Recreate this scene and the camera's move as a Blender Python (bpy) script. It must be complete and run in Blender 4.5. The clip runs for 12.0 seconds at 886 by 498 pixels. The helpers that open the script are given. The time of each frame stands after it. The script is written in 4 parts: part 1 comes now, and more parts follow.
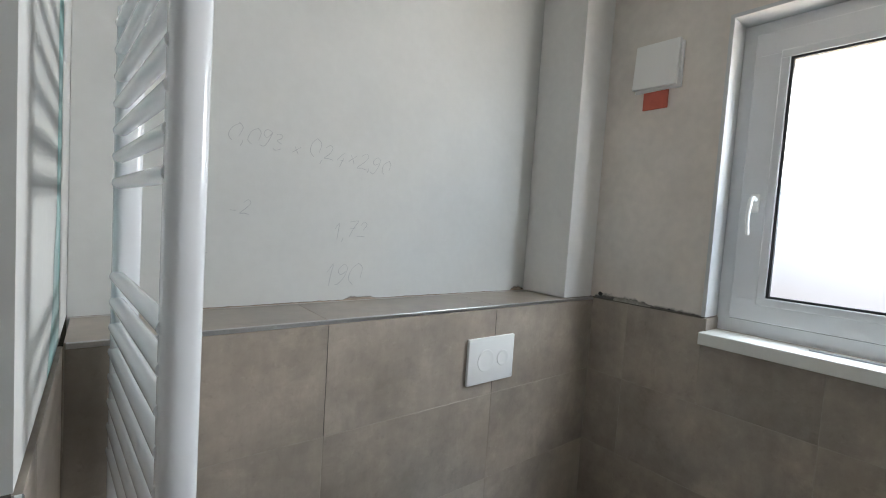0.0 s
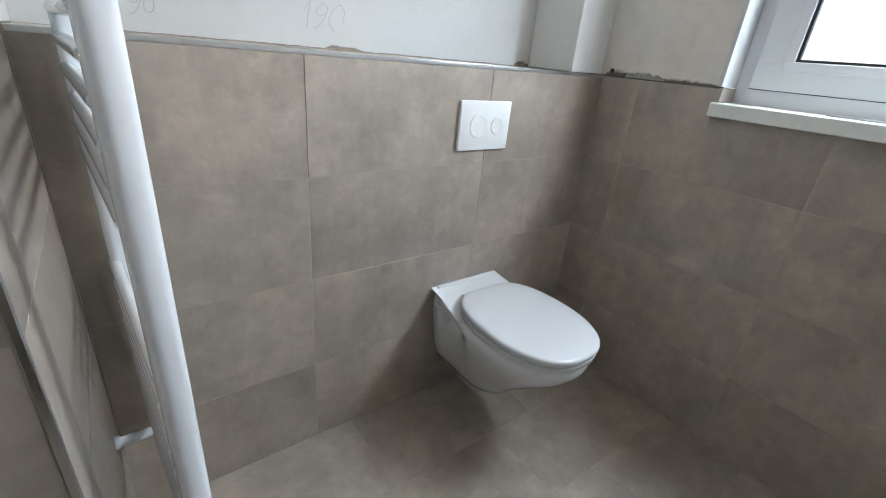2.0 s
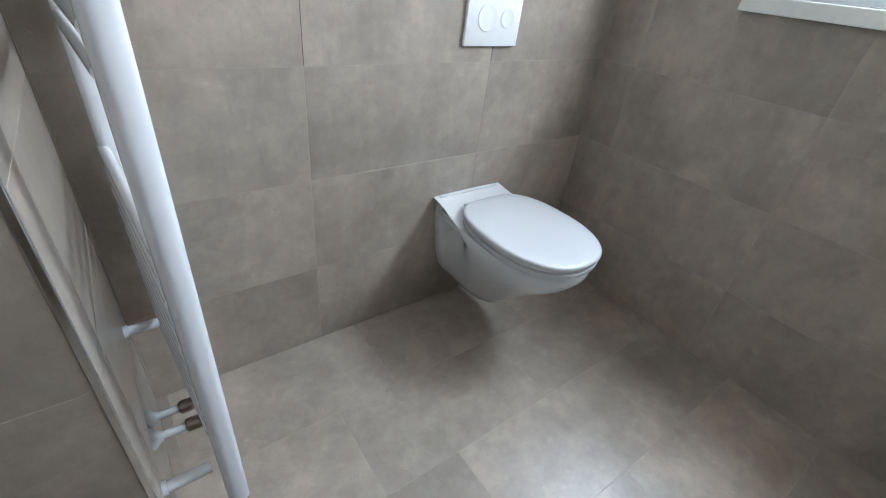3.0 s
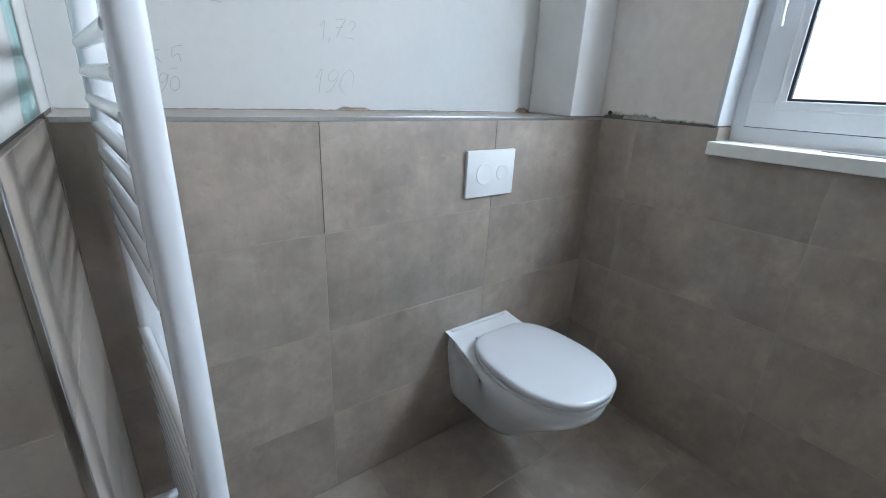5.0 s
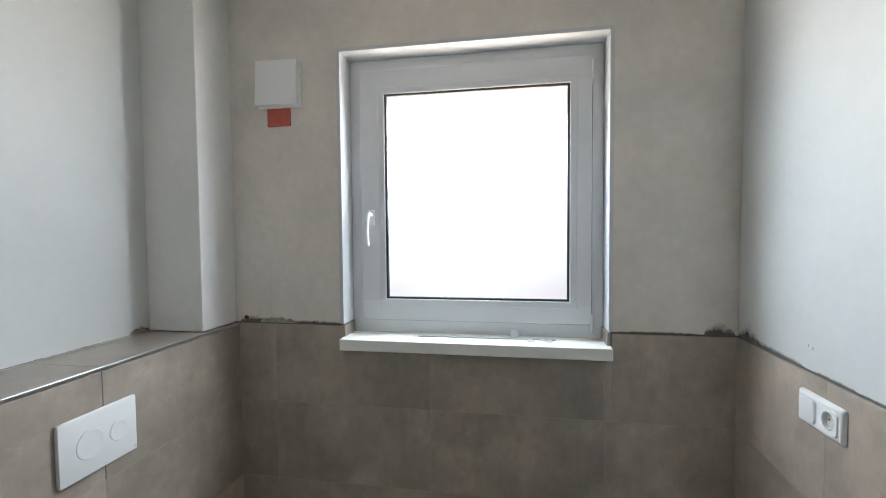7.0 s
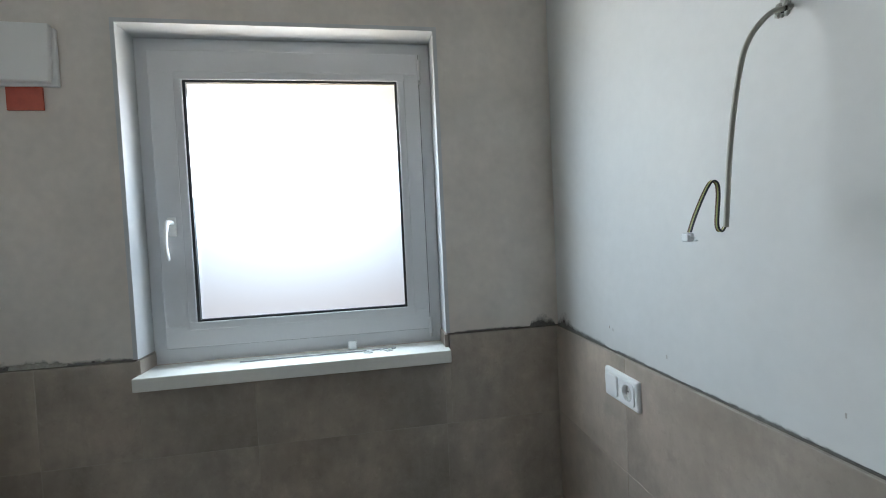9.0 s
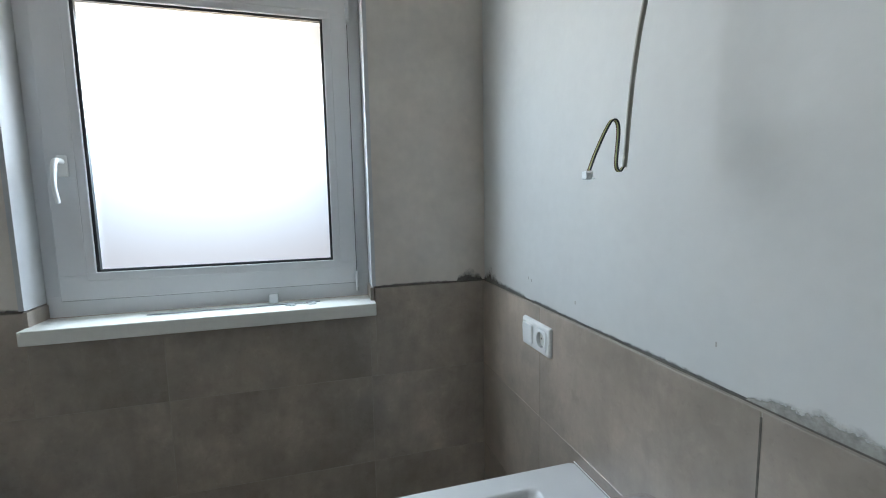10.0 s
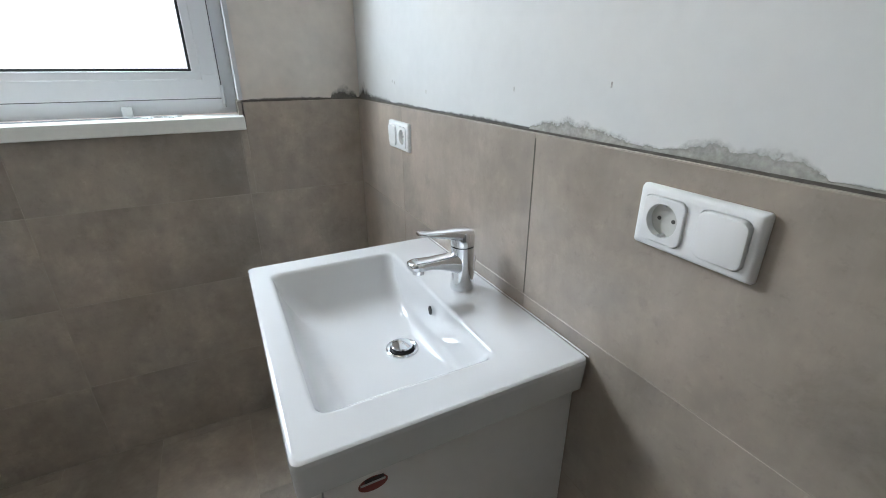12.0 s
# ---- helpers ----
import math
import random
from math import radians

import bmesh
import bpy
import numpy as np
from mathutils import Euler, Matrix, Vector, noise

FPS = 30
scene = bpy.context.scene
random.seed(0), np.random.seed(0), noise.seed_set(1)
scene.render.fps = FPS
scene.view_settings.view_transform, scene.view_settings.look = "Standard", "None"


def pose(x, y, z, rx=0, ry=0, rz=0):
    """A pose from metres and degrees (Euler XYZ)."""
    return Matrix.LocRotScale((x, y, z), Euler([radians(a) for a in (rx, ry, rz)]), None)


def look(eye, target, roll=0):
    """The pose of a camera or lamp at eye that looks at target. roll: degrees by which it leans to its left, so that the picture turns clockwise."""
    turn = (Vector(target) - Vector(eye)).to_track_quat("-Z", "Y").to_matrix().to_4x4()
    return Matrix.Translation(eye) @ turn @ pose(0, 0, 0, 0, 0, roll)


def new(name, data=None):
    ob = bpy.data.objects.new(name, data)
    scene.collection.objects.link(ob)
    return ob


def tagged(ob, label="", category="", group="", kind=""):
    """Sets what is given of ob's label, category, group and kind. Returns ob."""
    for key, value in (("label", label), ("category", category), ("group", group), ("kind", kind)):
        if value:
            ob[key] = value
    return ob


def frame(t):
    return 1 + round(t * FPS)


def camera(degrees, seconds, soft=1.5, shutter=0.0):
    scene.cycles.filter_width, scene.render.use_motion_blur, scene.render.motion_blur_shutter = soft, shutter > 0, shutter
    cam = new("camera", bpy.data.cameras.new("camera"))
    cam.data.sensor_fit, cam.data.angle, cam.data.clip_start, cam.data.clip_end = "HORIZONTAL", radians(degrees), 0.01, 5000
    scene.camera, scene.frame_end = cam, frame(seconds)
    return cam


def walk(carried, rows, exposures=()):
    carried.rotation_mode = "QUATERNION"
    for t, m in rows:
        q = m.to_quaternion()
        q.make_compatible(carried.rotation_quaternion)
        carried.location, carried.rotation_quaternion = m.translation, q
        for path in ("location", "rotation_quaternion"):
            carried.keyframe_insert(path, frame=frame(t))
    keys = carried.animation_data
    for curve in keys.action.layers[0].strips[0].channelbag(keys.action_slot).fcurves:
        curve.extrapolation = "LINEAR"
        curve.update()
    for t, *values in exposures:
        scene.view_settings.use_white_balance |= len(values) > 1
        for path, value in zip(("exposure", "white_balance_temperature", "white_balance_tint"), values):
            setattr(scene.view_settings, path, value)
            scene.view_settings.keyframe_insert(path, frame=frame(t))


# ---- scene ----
cam = camera(91.1, 12.0, soft=1.0)
PATH = [
    (0, (-1.618, -1.014, 1.459), (-0.378, 0.551, 1.347), 3.8),
    (0.5, (-1.594, -1.026, 1.43), (-0.381, 0.547, 1.194), 3.4),
    (1, (-1.565, -1.04, 1.367), (-0.36, 0.503, 0.956), 3.7),
    (1.5, (-1.551, -1.054, 1.296), (-0.376, 0.445, 0.687), 4.1),
    (2, (-1.555, -1.07, 1.22), (-0.415, 0.356, 0.403), 5.6),
    (2.5, (-1.562, -1.073, 1.161), (-0.462, 0.255, 0.147), 7.6),
    (2.7, (-1.558, -1.08, 1.14), (-0.478, 0.207, 0.055), 8.1),
    (4.3, (-1.559, -1.085, 1.176), (-0.506, 0.231, 0.1), 3.9),
    (4.5, (-1.568, -1.084, 1.191), (-0.496, 0.296, 0.218), 3.4),
    (5, (-1.577, -1.068, 1.279), (-0.439, 0.424, 0.586), 2.7),
    (5.5, (-1.548, -1.061, 1.375), (-0.259, 0.401, 0.927), 2.0),
    (6, (-1.553, -1.033, 1.447), (0.049, 0.122, 1.13), 1.4),
    (6.5, (-1.522, -1.013, 1.482), (0.355, -0.359, 1.265), 0.1),
    (7, (-1.511, -1.066, 1.545), (0.458, -0.723, 1.463), -0.5),
    (7.2, (-1.516, -1.074, 1.568), (0.47, -0.843, 1.553), -1.0),
    (8.8, (-1.425, -1.11, 1.535), (0.556, -1.386, 1.5), -2.5),
    (9, (-1.418, -1.131, 1.535), (0.555, -1.455, 1.466), -2.7),
    (9.5, (-1.414, -1.179, 1.532), (0.536, -1.606, 1.415), -2.4),
    (10, (-1.415, -1.208, 1.477), (0.499, -1.746, 1.26), -1.1),
    (10.5, (-1.466, -1.241, 1.44), (0.374, -1.945, 1.09), -0.4),
    (11, (-1.525, -1.268, 1.383), (0.223, -2.1, 0.88), -1.0),
    (11.5, (-1.578, -1.286, 1.34), (0.113, -2.15, 0.712), -1.0),
    (12, (-1.59, -1.284, 1.295), (0.059, -2.117, 0.528), -0.1),
]
EXPOSURES = [
    (0.0, -0.84, 6600, 10), (0.5, -0.88, 6500, 10), (1.0, -0.79, 6300, 10), (1.5, -0.47, 6250, 10), (2.0, -0.17, 6350, 10), (2.5, 0.08, 6120, 9),
    (4.5, 0.05, 6000, 10), (5.0, -0.33, 5850, 9), (5.5, -0.75, 5950, 10), (6.0, -0.79, 6200, 10), (6.5, -0.71, 6450, 10), (7.0, -0.70, 6500, 10),
    (9.0, -1.13, 6200, 7), (9.5, -1.20, 6200, 7), (10.0, -1.10, 6150, 7), (10.5, -0.90, 6050, 7), (11.0, -0.72, 6150, 8), (11.5, -0.55, 6250, 10), (12.0, -0.33, 6450, 10)]
walk(cam, [(t, look(eye, target, roll)) for t, eye, target, roll in PATH], EXPOSURES)

# ---- world and light ----
world = bpy.data.worlds.new("sky")
scene.world = world
world.use_nodes = True
wn = world.node_tree.nodes
sky = wn.new("ShaderNodeTexSky")
sky.sky_type, sky.sun_disc = "NISHITA", False
sky.sun_elevation, sky.sun_rotation = radians(45), radians(90)
wn["Background"].inputs["Strength"].default_value = 0.1
world.node_tree.links.new(sky.outputs[0], wn["Background"].inputs["Color"])

# the window's light in its outer reveal: cool from the sky, warm from the ground outside


def window_light(name, height, z, pitch, spread, energy, color):
    data = bpy.data.lights.new(name, "AREA")
    data.shape, data.size, data.size_y = "RECTANGLE", 0.64, height
    data.energy, data.color, data.spread = energy, color, radians(spread)
    lamp = new(name, data)
    lamp.matrix_world = look((0.185, -0.900, z), (-0.815, -0.835, z + math.tan(radians(pitch))))
    return lamp


window_light("sky_light", 0.42, 1.825, -22, 163, 25.0, (0.755, 0.885, 1.0))
window_light("ground_light", 0.34, 1.830, 34, 140, 10.5, (1.0, 0.81, 0.58))

# ---- materials ----


def material(name, color, rough=0.5, metal=0.0, spots=0.0, scale=6.0, fine=0.0, fine_scale=60.0, bump=0.0,
             bump_scale=200.0, rand=0.0, coat=0.0, tint=None, rough_var=0.0, streak=0.0, coat_rough=0.03, veil=0.0, specular=0.5):
    """A surface: a base colour, varied at two scales and per piece, with relief and uneven gloss."""
    m = bpy.data.materials.new(name)
    m.use_nodes = True
    nt = m.node_tree
    n, link = nt.nodes, nt.links.new
    b = n["Principled BSDF"]
    b.inputs["Base Color"].default_value = (*color, 1)
    b.inputs["Roughness"].default_value = rough
    b.inputs["Metallic"].default_value = metal
    b.inputs["Coat Weight"].default_value = coat
    b.inputs["Specular IOR Level"].default_value = specular
    b.inputs["Coat Roughness"].default_value = coat_rough
    geo = n.new("ShaderNodeNewGeometry")
    place = geo.outputs["Position"]
    if rand:
        info = n.new("ShaderNodeObjectInfo")
        far = n.new("ShaderNodeVectorMath")
        far.operation = "MULTIPLY_ADD"
        far.inputs[1].default_value = (7.0, 13.0, 5.0)
        link(info.outputs["Random"], far.inputs[0])
        link(place, far.inputs[2])
        place = far.outputs[0]
    last = None
    if spots or fine or rand:
        big = n.new("ShaderNodeTexNoise")
        big.inputs["Scale"].default_value, big.inputs["Detail"].default_value = scale, 6
        big.inputs["Roughness"].default_value = 0.62
        link(place, big.inputs["Vector"])
        small = n.new("ShaderNodeTexNoise")
        small.inputs["Scale"].default_value, small.inputs["Detail"].default_value = fine_scale, 4
        link(place, small.inputs["Vector"])
        a = n.new("ShaderNodeMapRange")
        a.inputs["From Min"].default_value, a.inputs["From Max"].default_value = 0.24, 0.76
        a.interpolation_type = "SMOOTHSTEP"
        a.inputs["To Min"].default_value, a.inputs["To Max"].default_value = 1 - spots, 1 + spots
        link(big.outputs["Fac"], a.inputs["Value"])
        c = n.new("ShaderNodeMapRange")
        c.inputs["From Min"].default_value, c.inputs["From Max"].default_value = 0.3, 0.7
        c.inputs["To Min"].default_value, c.inputs["To Max"].default_value = 1 - fine, 1 + fine
        link(small.outputs["Fac"], c.inputs["Value"])
        mul = n.new("ShaderNodeMath")
        mul.operation = "MULTIPLY"
        link(a.outputs[0], mul.inputs[0])
        link(c.outputs[0], mul.inputs[1])
        last = mul.outputs[0]
        if rand:
            d = n.new("ShaderNodeMapRange")
            d.inputs["To Min"].default_value, d.inputs["To Max"].default_value = 1 - rand, 1 + rand
            link(info.outputs["Random"], d.inputs["Value"])
            mul2 = n.new("ShaderNodeMath")
            mul2.operation = "MULTIPLY"
            link(last, mul2.inputs[0])
            link(d.outputs[0], mul2.inputs[1])
            last = mul2.outputs[0]
        if streak:
            stretch = n.new("ShaderNodeVectorMath")
            stretch.operation = "MULTIPLY"
            stretch.inputs[1].default_value = (11.0, 11.0, 2.6)
            link(place, stretch.inputs[0])
            brush = n.new("ShaderNodeTexNoise")
            brush.inputs["Scale"].default_value, brush.inputs["Detail"].default_value = 1.0, 7
            brush.inputs["Roughness"].default_value, brush.inputs["Distortion"].default_value = 0.7, 0.6
            link(stretch.outputs[0], brush.inputs["Vector"])
            e = n.new("ShaderNodeMapRange")
            e.inputs["From Min"].default_value, e.inputs["From Max"].default_value = 0.25, 0.75
            e.inputs["To Min"].default_value, e.inputs["To Max"].default_value = 1 - streak, 1 + streak
            link(brush.outputs["Fac"], e.inputs["Value"])
            mul3 = n.new("ShaderNodeMath")
            mul3.operation = "MULTIPLY"
            link(last, mul3.inputs[0])
            link(e.outputs[0], mul3.inputs[1])
            last = mul3.outputs[0]
        if veil:
            for size, lo, hi, amount in ((7.0, 0.52, 0.68, veil), (38.0, 0.58, 0.70, veil * 0.8), (5.0, 0.60, 0.70, -veil), (60.0, 0.56, 0.72, -veil)):
                cloud = n.new("ShaderNodeTexNoise")
                cloud.inputs["Scale"].default_value, cloud.inputs["Detail"].default_value = size, 9
                cloud.inputs["Roughness"].default_value, cloud.inputs["Distortion"].default_value = 0.72, 0.4
                off = n.new("ShaderNodeVectorMath")
                off.inputs[1].default_value = (size, 2.0 * size, 4.1)
                link(place, off.inputs[0])
                link(off.outputs[0], cloud.inputs["Vector"])
                f = n.new("ShaderNodeMapRange")
                f.inputs["From Min"].default_value, f.inputs["From Max"].default_value = lo, hi
                f.inputs["To Min"].default_value, f.inputs["To Max"].default_value = 1.0, 1.0 + amount
                link(cloud.outputs["Fac"], f.inputs["Value"])
                mul4 = n.new("ShaderNodeMath")
                mul4.operation = "MULTIPLY"
                link(last, mul4.inputs[0])
                link(f.outputs[0], mul4.inputs[1])
                last = mul4.outputs[0]
        base = n.new("ShaderNodeMix")
        base.data_type = "RGBA"
        base.inputs["A"].default_value = (*color, 1)
        base.inputs["B"].default_value = (*(tint or color), 1)
        hue = n.new("ShaderNodeTexNoise")
        hue.inputs["Scale"].default_value = scale * 0.7
        hue.inputs["Detail"].default_value = 4
        shift = n.new("ShaderNodeVectorMath")
        shift.inputs[1].default_value = (3.7, 1.1, 9.2)
        link(place, shift.inputs[0])
        link(shift.outputs[0], hue.inputs["Vector"])
        hr = n.new("ShaderNodeMapRange")
        hr.inputs["From Min"].default_value, hr.inputs["From Max"].default_value = 0.38, 0.62
        link(hue.outputs["Fac"], hr.inputs["Value"])
        link(hr.outputs[0], base.inputs["Factor"])
        scaled = n.new("ShaderNodeVectorMath")
        scaled.operation = "SCALE"
        link(base.outputs["Result"], scaled.inputs[0])
        link(last, scaled.inputs["Scale"])
        link(scaled.outputs[0], b.inputs["Base Color"])
        if rough_var:
            rr = n.new("ShaderNodeMapRange")
            rr.inputs["From Min"].default_value, rr.inputs["From Max"].default_value = 0.3, 0.7
            rr.inputs["To Min"].default_value, rr.inputs["To Max"].default_value = rough - rough_var, rough + rough_var
            link(big.outputs["Fac"], rr.inputs["Value"])
            link(rr.outputs[0], b.inputs["Roughness"])
    if bump:
        grain = n.new("ShaderNodeTexNoise")
        grain.inputs["Scale"].default_value, grain.inputs["Detail"].default_value = bump_scale, 5
        link(place, grain.inputs["Vector"])
        bp = n.new("ShaderNodeBump")
        bp.inputs["Strength"].default_value, bp.inputs["Distance"].default_value = bump, 0.002
        link(grain.outputs["Fac"], bp.inputs["Height"])
        link(bp.outputs[0], b.inputs["Normal"])
    return m


TILE = material("taupe_concrete_tile", (0.347, 0.290, 0.240), 0.40, spots=0.27, scale=3.4, fine=0.06, fine_scale=24,
                bump=0.06, bump_scale=90, rand=0.035, tint=(0.312, 0.264, 0.221), rough_var=0.035, streak=0.12, coat=0.6, coat_rough=0.30, specular=0.5, veil=0.17)
GROUT = material("grey_grout", (0.38, 0.335, 0.285), 0.9, spots=0.15, scale=20, bump=0.2)
PLASTER = material("white_plaster", (0.62, 0.627, 0.617), 0.85, spots=0.05, scale=1.8, fine=0.015, fine_scale=40, bump=0.12,
                   bump_scale=120, tint=(0.645, 0.647, 0.628))
# lighter copy of the white plaster, makes up for weak light on the boxing
LIFTED_PLASTER = material("lifted_white_plaster", (0.73, 0.72, 0.70), 0.85, spots=0.04, scale=2.5, fine=0.015, fine_scale=40, bump=0.12, bump_scale=120)
# darker copy of the white plaster, tones down the strongly lit reveal
REVEAL_TONED = material("toned_white_plaster", (0.59, 0.60, 0.61), 0.85, spots=0.04, scale=4, fine=0.02, fine_scale=40, bump=0.1)
BARE = material("bare_plaster", (0.72, 0.66, 0.605), 0.9, spots=0.11, scale=3.2, fine=0.03, fine_scale=35, bump=0.15,
                bump_scale=110, tint=(0.73, 0.69, 0.645))
# grey for surfaces out of view, chosen to hold down bounce light
UNSEEN_GREY = material("unseen_grey", (0.34, 0.335, 0.325), 0.9, spots=0.1, scale=3, fine=0.05, bump=0.15)
GREEN = material("green_wallboard", (0.28, 0.47, 0.46), 0.85, spots=0.2, scale=9, tint=(0.45, 0.56, 0.55), bump=0.1)
MORTAR = material("tile_adhesive", (0.41, 0.40, 0.365), 0.95, spots=0.25, scale=45, fine=0.16, fine_scale=200, bump=0.3, bump_scale=160)
DARK = material("dark_gap", (0.05, 0.047, 0.043), 0.95, spots=0.3, scale=40)
OPEN_GROUT = material("dark_open_joint", (0.13, 0.115, 0.10), 0.95, spots=0.3, scale=40)
ALU = material("brushed_aluminium", (0.62, 0.62, 0.63), 0.28, metal=1.0, fine=0.06, fine_scale=300)
GREY_METAL = material("dull_grey_metal", (0.36, 0.37, 0.38), 0.45, metal=0.6)
POLISHED = material("polished_trim", (0.70, 0.71, 0.72), 0.13, metal=1.0)
CHROME = material("chrome", (0.76, 0.77, 0.79), 0.05, metal=1.0)
BRASS = material("dull_nickel", (0.30, 0.24, 0.19), 0.3, metal=1.0)
CERAMIC = material("white_ceramic", (0.68, 0.685, 0.69), 0.08, coat=0.6)
SEAT_WHITE = material("white_seat_plastic", (0.60, 0.61, 0.625), 0.20, coat=0.3)
PLASTIC = material("white_plastic", (0.85, 0.85, 0.84), 0.3)
PVC = material("white_window_profile", (0.72, 0.73, 0.75), 0.35, fine=0.01, fine_scale=80)
SILL = material("white_sill_laminate", (0.80, 0.80, 0.76), 0.35, fine=0.02, fine_scale=60)
ENAMEL = material("white_enamel", (0.77, 0.79, 0.82), 0.16, coat=0.4)
LACQUER = material("white_lacquer_board", (0.84, 0.83, 0.82), 0.3, fine=0.01)
RUBBER = material("black_gasket", (0.03, 0.032, 0.036), 0.6)
TAPE = material("orange_red_tape", (0.46, 0.088, 0.05), 0.6, spots=0.12, scale=30)
CABLE = material("grey_cable_sheath", (0.40, 0.39, 0.34), 0.55, fine=0.05)
WIRE_DARK = material("dark_wire", (0.03, 0.03, 0.03), 0.4)
WIRE_GREEN = material("green_yellow_wire", (0.50, 0.52, 0.20), 0.4)
WIRE_BROWN = material("brown_wire", (0.14, 0.08, 0.05), 0.4)
CLEAR = material("clear_plastic", (0.80, 0.83, 0.84), 0.15)
PENCIL = material("pencil_line", (0.45, 0.455, 0.46), 0.8)
INK = material("dark_sticker", (0.05, 0.03, 0.03), 0.4)
RED = material("dark_red_sticker", (0.22, 0.05, 0.04), 0.4)
LIGHT_GREY = material("light_grey_sticker", (0.6, 0.6, 0.6), 0.5)
SOCKET_GREY = material("socket_well", (0.62, 0.61, 0.57), 0.4)
# dark colours that stand in for the shade inside small openings
PIN_HOLE = material("socket_pin_shade", (0.10, 0.095, 0.085), 0.6)
HOLE_SHADE = material("black_hole_shade", (0.015, 0.015, 0.015), 0.7)

FROST = bpy.data.materials.new("frosted_glass")
FROST.use_nodes = True
fb = FROST.node_tree.nodes["Principled BSDF"]
fb.inputs["Base Color"].default_value = (0.97, 0.98, 1.0, 1)
fb.inputs["Transmission Weight"].default_value = 1.0
fb.inputs["Roughness"].default_value = 0.80
fb.inputs["IOR"].default_value = 1.2

# ---- mesh helpers ----


def mesh_of(name, bm, mat, smooth=False):
    bmesh.ops.recalc_face_normals(bm, faces=bm.faces)
    me = bpy.data.meshes.new(name)
    bm.to_mesh(me)
    bm.free()
    me.materials.append(mat)
    if smooth:
        for p in me.polygons:
            p.use_smooth = True
        me.set_sharp_from_angle(angle=radians(40))
    return me


def part(name, bm, mat, parent=None, label="", smooth=False, kind=""):
    ob = new(name, mesh_of(name, bm, mat, smooth))
    if parent is not None:
        ob.parent = parent
    return tagged(ob, label=label, kind=kind)


def thing(name, label, category, at=(0, 0, 0), group="", kind=""):
    ob = new(name)
    ob.location = at
    ob.empty_display_size = 0.05
    return tagged(ob, label, category, group, kind)


def box(x0, x1, y0, y1, z0, z1, bevel=0.0, seg=2, bm=None):
    own = bmesh.new()
    v = bmesh.ops.create_cube(own, size=1.0)["verts"]
    for p in v:
        p.co = Vector(((x0 + x1) / 2 + p.co.x * (x1 - x0), (y0 + y1) / 2 + p.co.y * (y1 - y0), (z0 + z1) / 2 + p.co.z * (z1 - z0)))
    if bevel:
        bmesh.ops.bevel(own, geom=own.edges[:], offset=bevel, segments=seg, affect="EDGES", profile=0.5)
    if bm is None:
        return own
    me = bpy.data.meshes.new("tmp")
    own.to_mesh(me)
    own.free()
    bm.from_mesh(me)
    bpy.data.meshes.remove(me)
    return bm


def tube(points, radius, sides=12, bm=None, smooth_steps=0, squash=None):
    """A round bar along points; smooth_steps rounds the way between them."""
    bm = bm or bmesh.new()
    pts = [Vector(p) for p in points]
    if smooth_steps:
        fine = []
        for i in range(len(pts) - 1):
            p0, p1, p2, p3 = pts[max(i - 1, 0)], pts[i], pts[i + 1], pts[min(i + 2, len(pts) - 1)]
            for k in range(smooth_steps):
                u = k / smooth_steps
                fine.append(0.5 * (2 * p1 + (p2 - p0) * u + (2 * p0 - 5 * p1 + 4 * p2 - p3) * u * u + (3 * p1 - p0 - 3 * p2 + p3) * u ** 3))
        pts = fine + [pts[-1]]
    rings = []
    side = None
    for i, p in enumerate(pts):
        d = (pts[min(i + 1, len(pts) - 1)] - pts[max(i - 1, 0)]).normalized()
        if side is None:
            side = d.orthogonal().normalized()
        side = (side - d * side.dot(d)).normalized()
        up = d.cross(side)
        r = radius[i * (len(radius) - 1) // max(len(pts) - 1, 1)] if isinstance(radius, (list, tuple)) else radius
        rings.append([bm.verts.new(p + r * (math.cos(2 * math.pi * k / sides) * side + math.sin(2 * math.pi * k / sides) * up)) for k in range(sides)])
    for a, b in zip(rings, rings[1:]):
        for k in range(sides):
            bm.faces.new((a[k], a[(k + 1) % sides], b[(k + 1) % sides], b[k]))
    bm.faces.new(rings[0])
    bm.faces.new(rings[-1])
    return bm


def loft(rings, cap0=True, cap1=True, bm=None):
    bm = bm or bmesh.new()
    vs = [[bm.verts.new(p) for p in ring] for ring in rings]
    n = len(vs[0])
    for a, b in zip(vs, vs[1:]):
        for k in range(n):
            bm.faces.new((a[k], a[(k + 1) % n], b[(k + 1) % n], b[k]))
    if cap0:
        bm.faces.new(vs[0])
    if cap1:
        bm.faces.new(vs[-1])
    return bm


def rounded(cx, cy, hx, hy, r, z, seg=6):
    """A rounded rectangle in the plane at height z."""
    out = []
    for sx, sy, a0 in ((1, 1, 0), (-1, 1, 90), (-1, -1, 180), (1, -1, 270)):
        for k in range(seg + 1):
            a = radians(a0 + 90 * k / seg)
            out.append((cx + sx * (hx - r) + r * math.cos(a), cy + sy * (hy - r) + r * math.sin(a), z))
    return out


def turned(bm, m):
    bmesh.ops.transform(bm, matrix=m, verts=bm.verts)
    return bm


# wall frames: local x along the wall, local z up, the face looks along local -y
NORTH = Matrix.Identity(4)
EAST = pose(0, 0, 0, 0, 0, -90)
SOUTH_Y, WEST_X, STUB_Y, LEDGE_Y = -1.750, -1.667, -0.515, 0.230
TILE_TOP, CEILING = 1.2, 2.50
SOUTH = pose(0, SOUTH_Y, 0, 0, 0, 180)
WEST = pose(WEST_X, 0, 0, 0, 0, 90)
STUB = pose(0, STUB_Y, 0)
FLOOR = pose(0, 0, 0, -90)
BACK_X, FAR = -2.75, 0.36

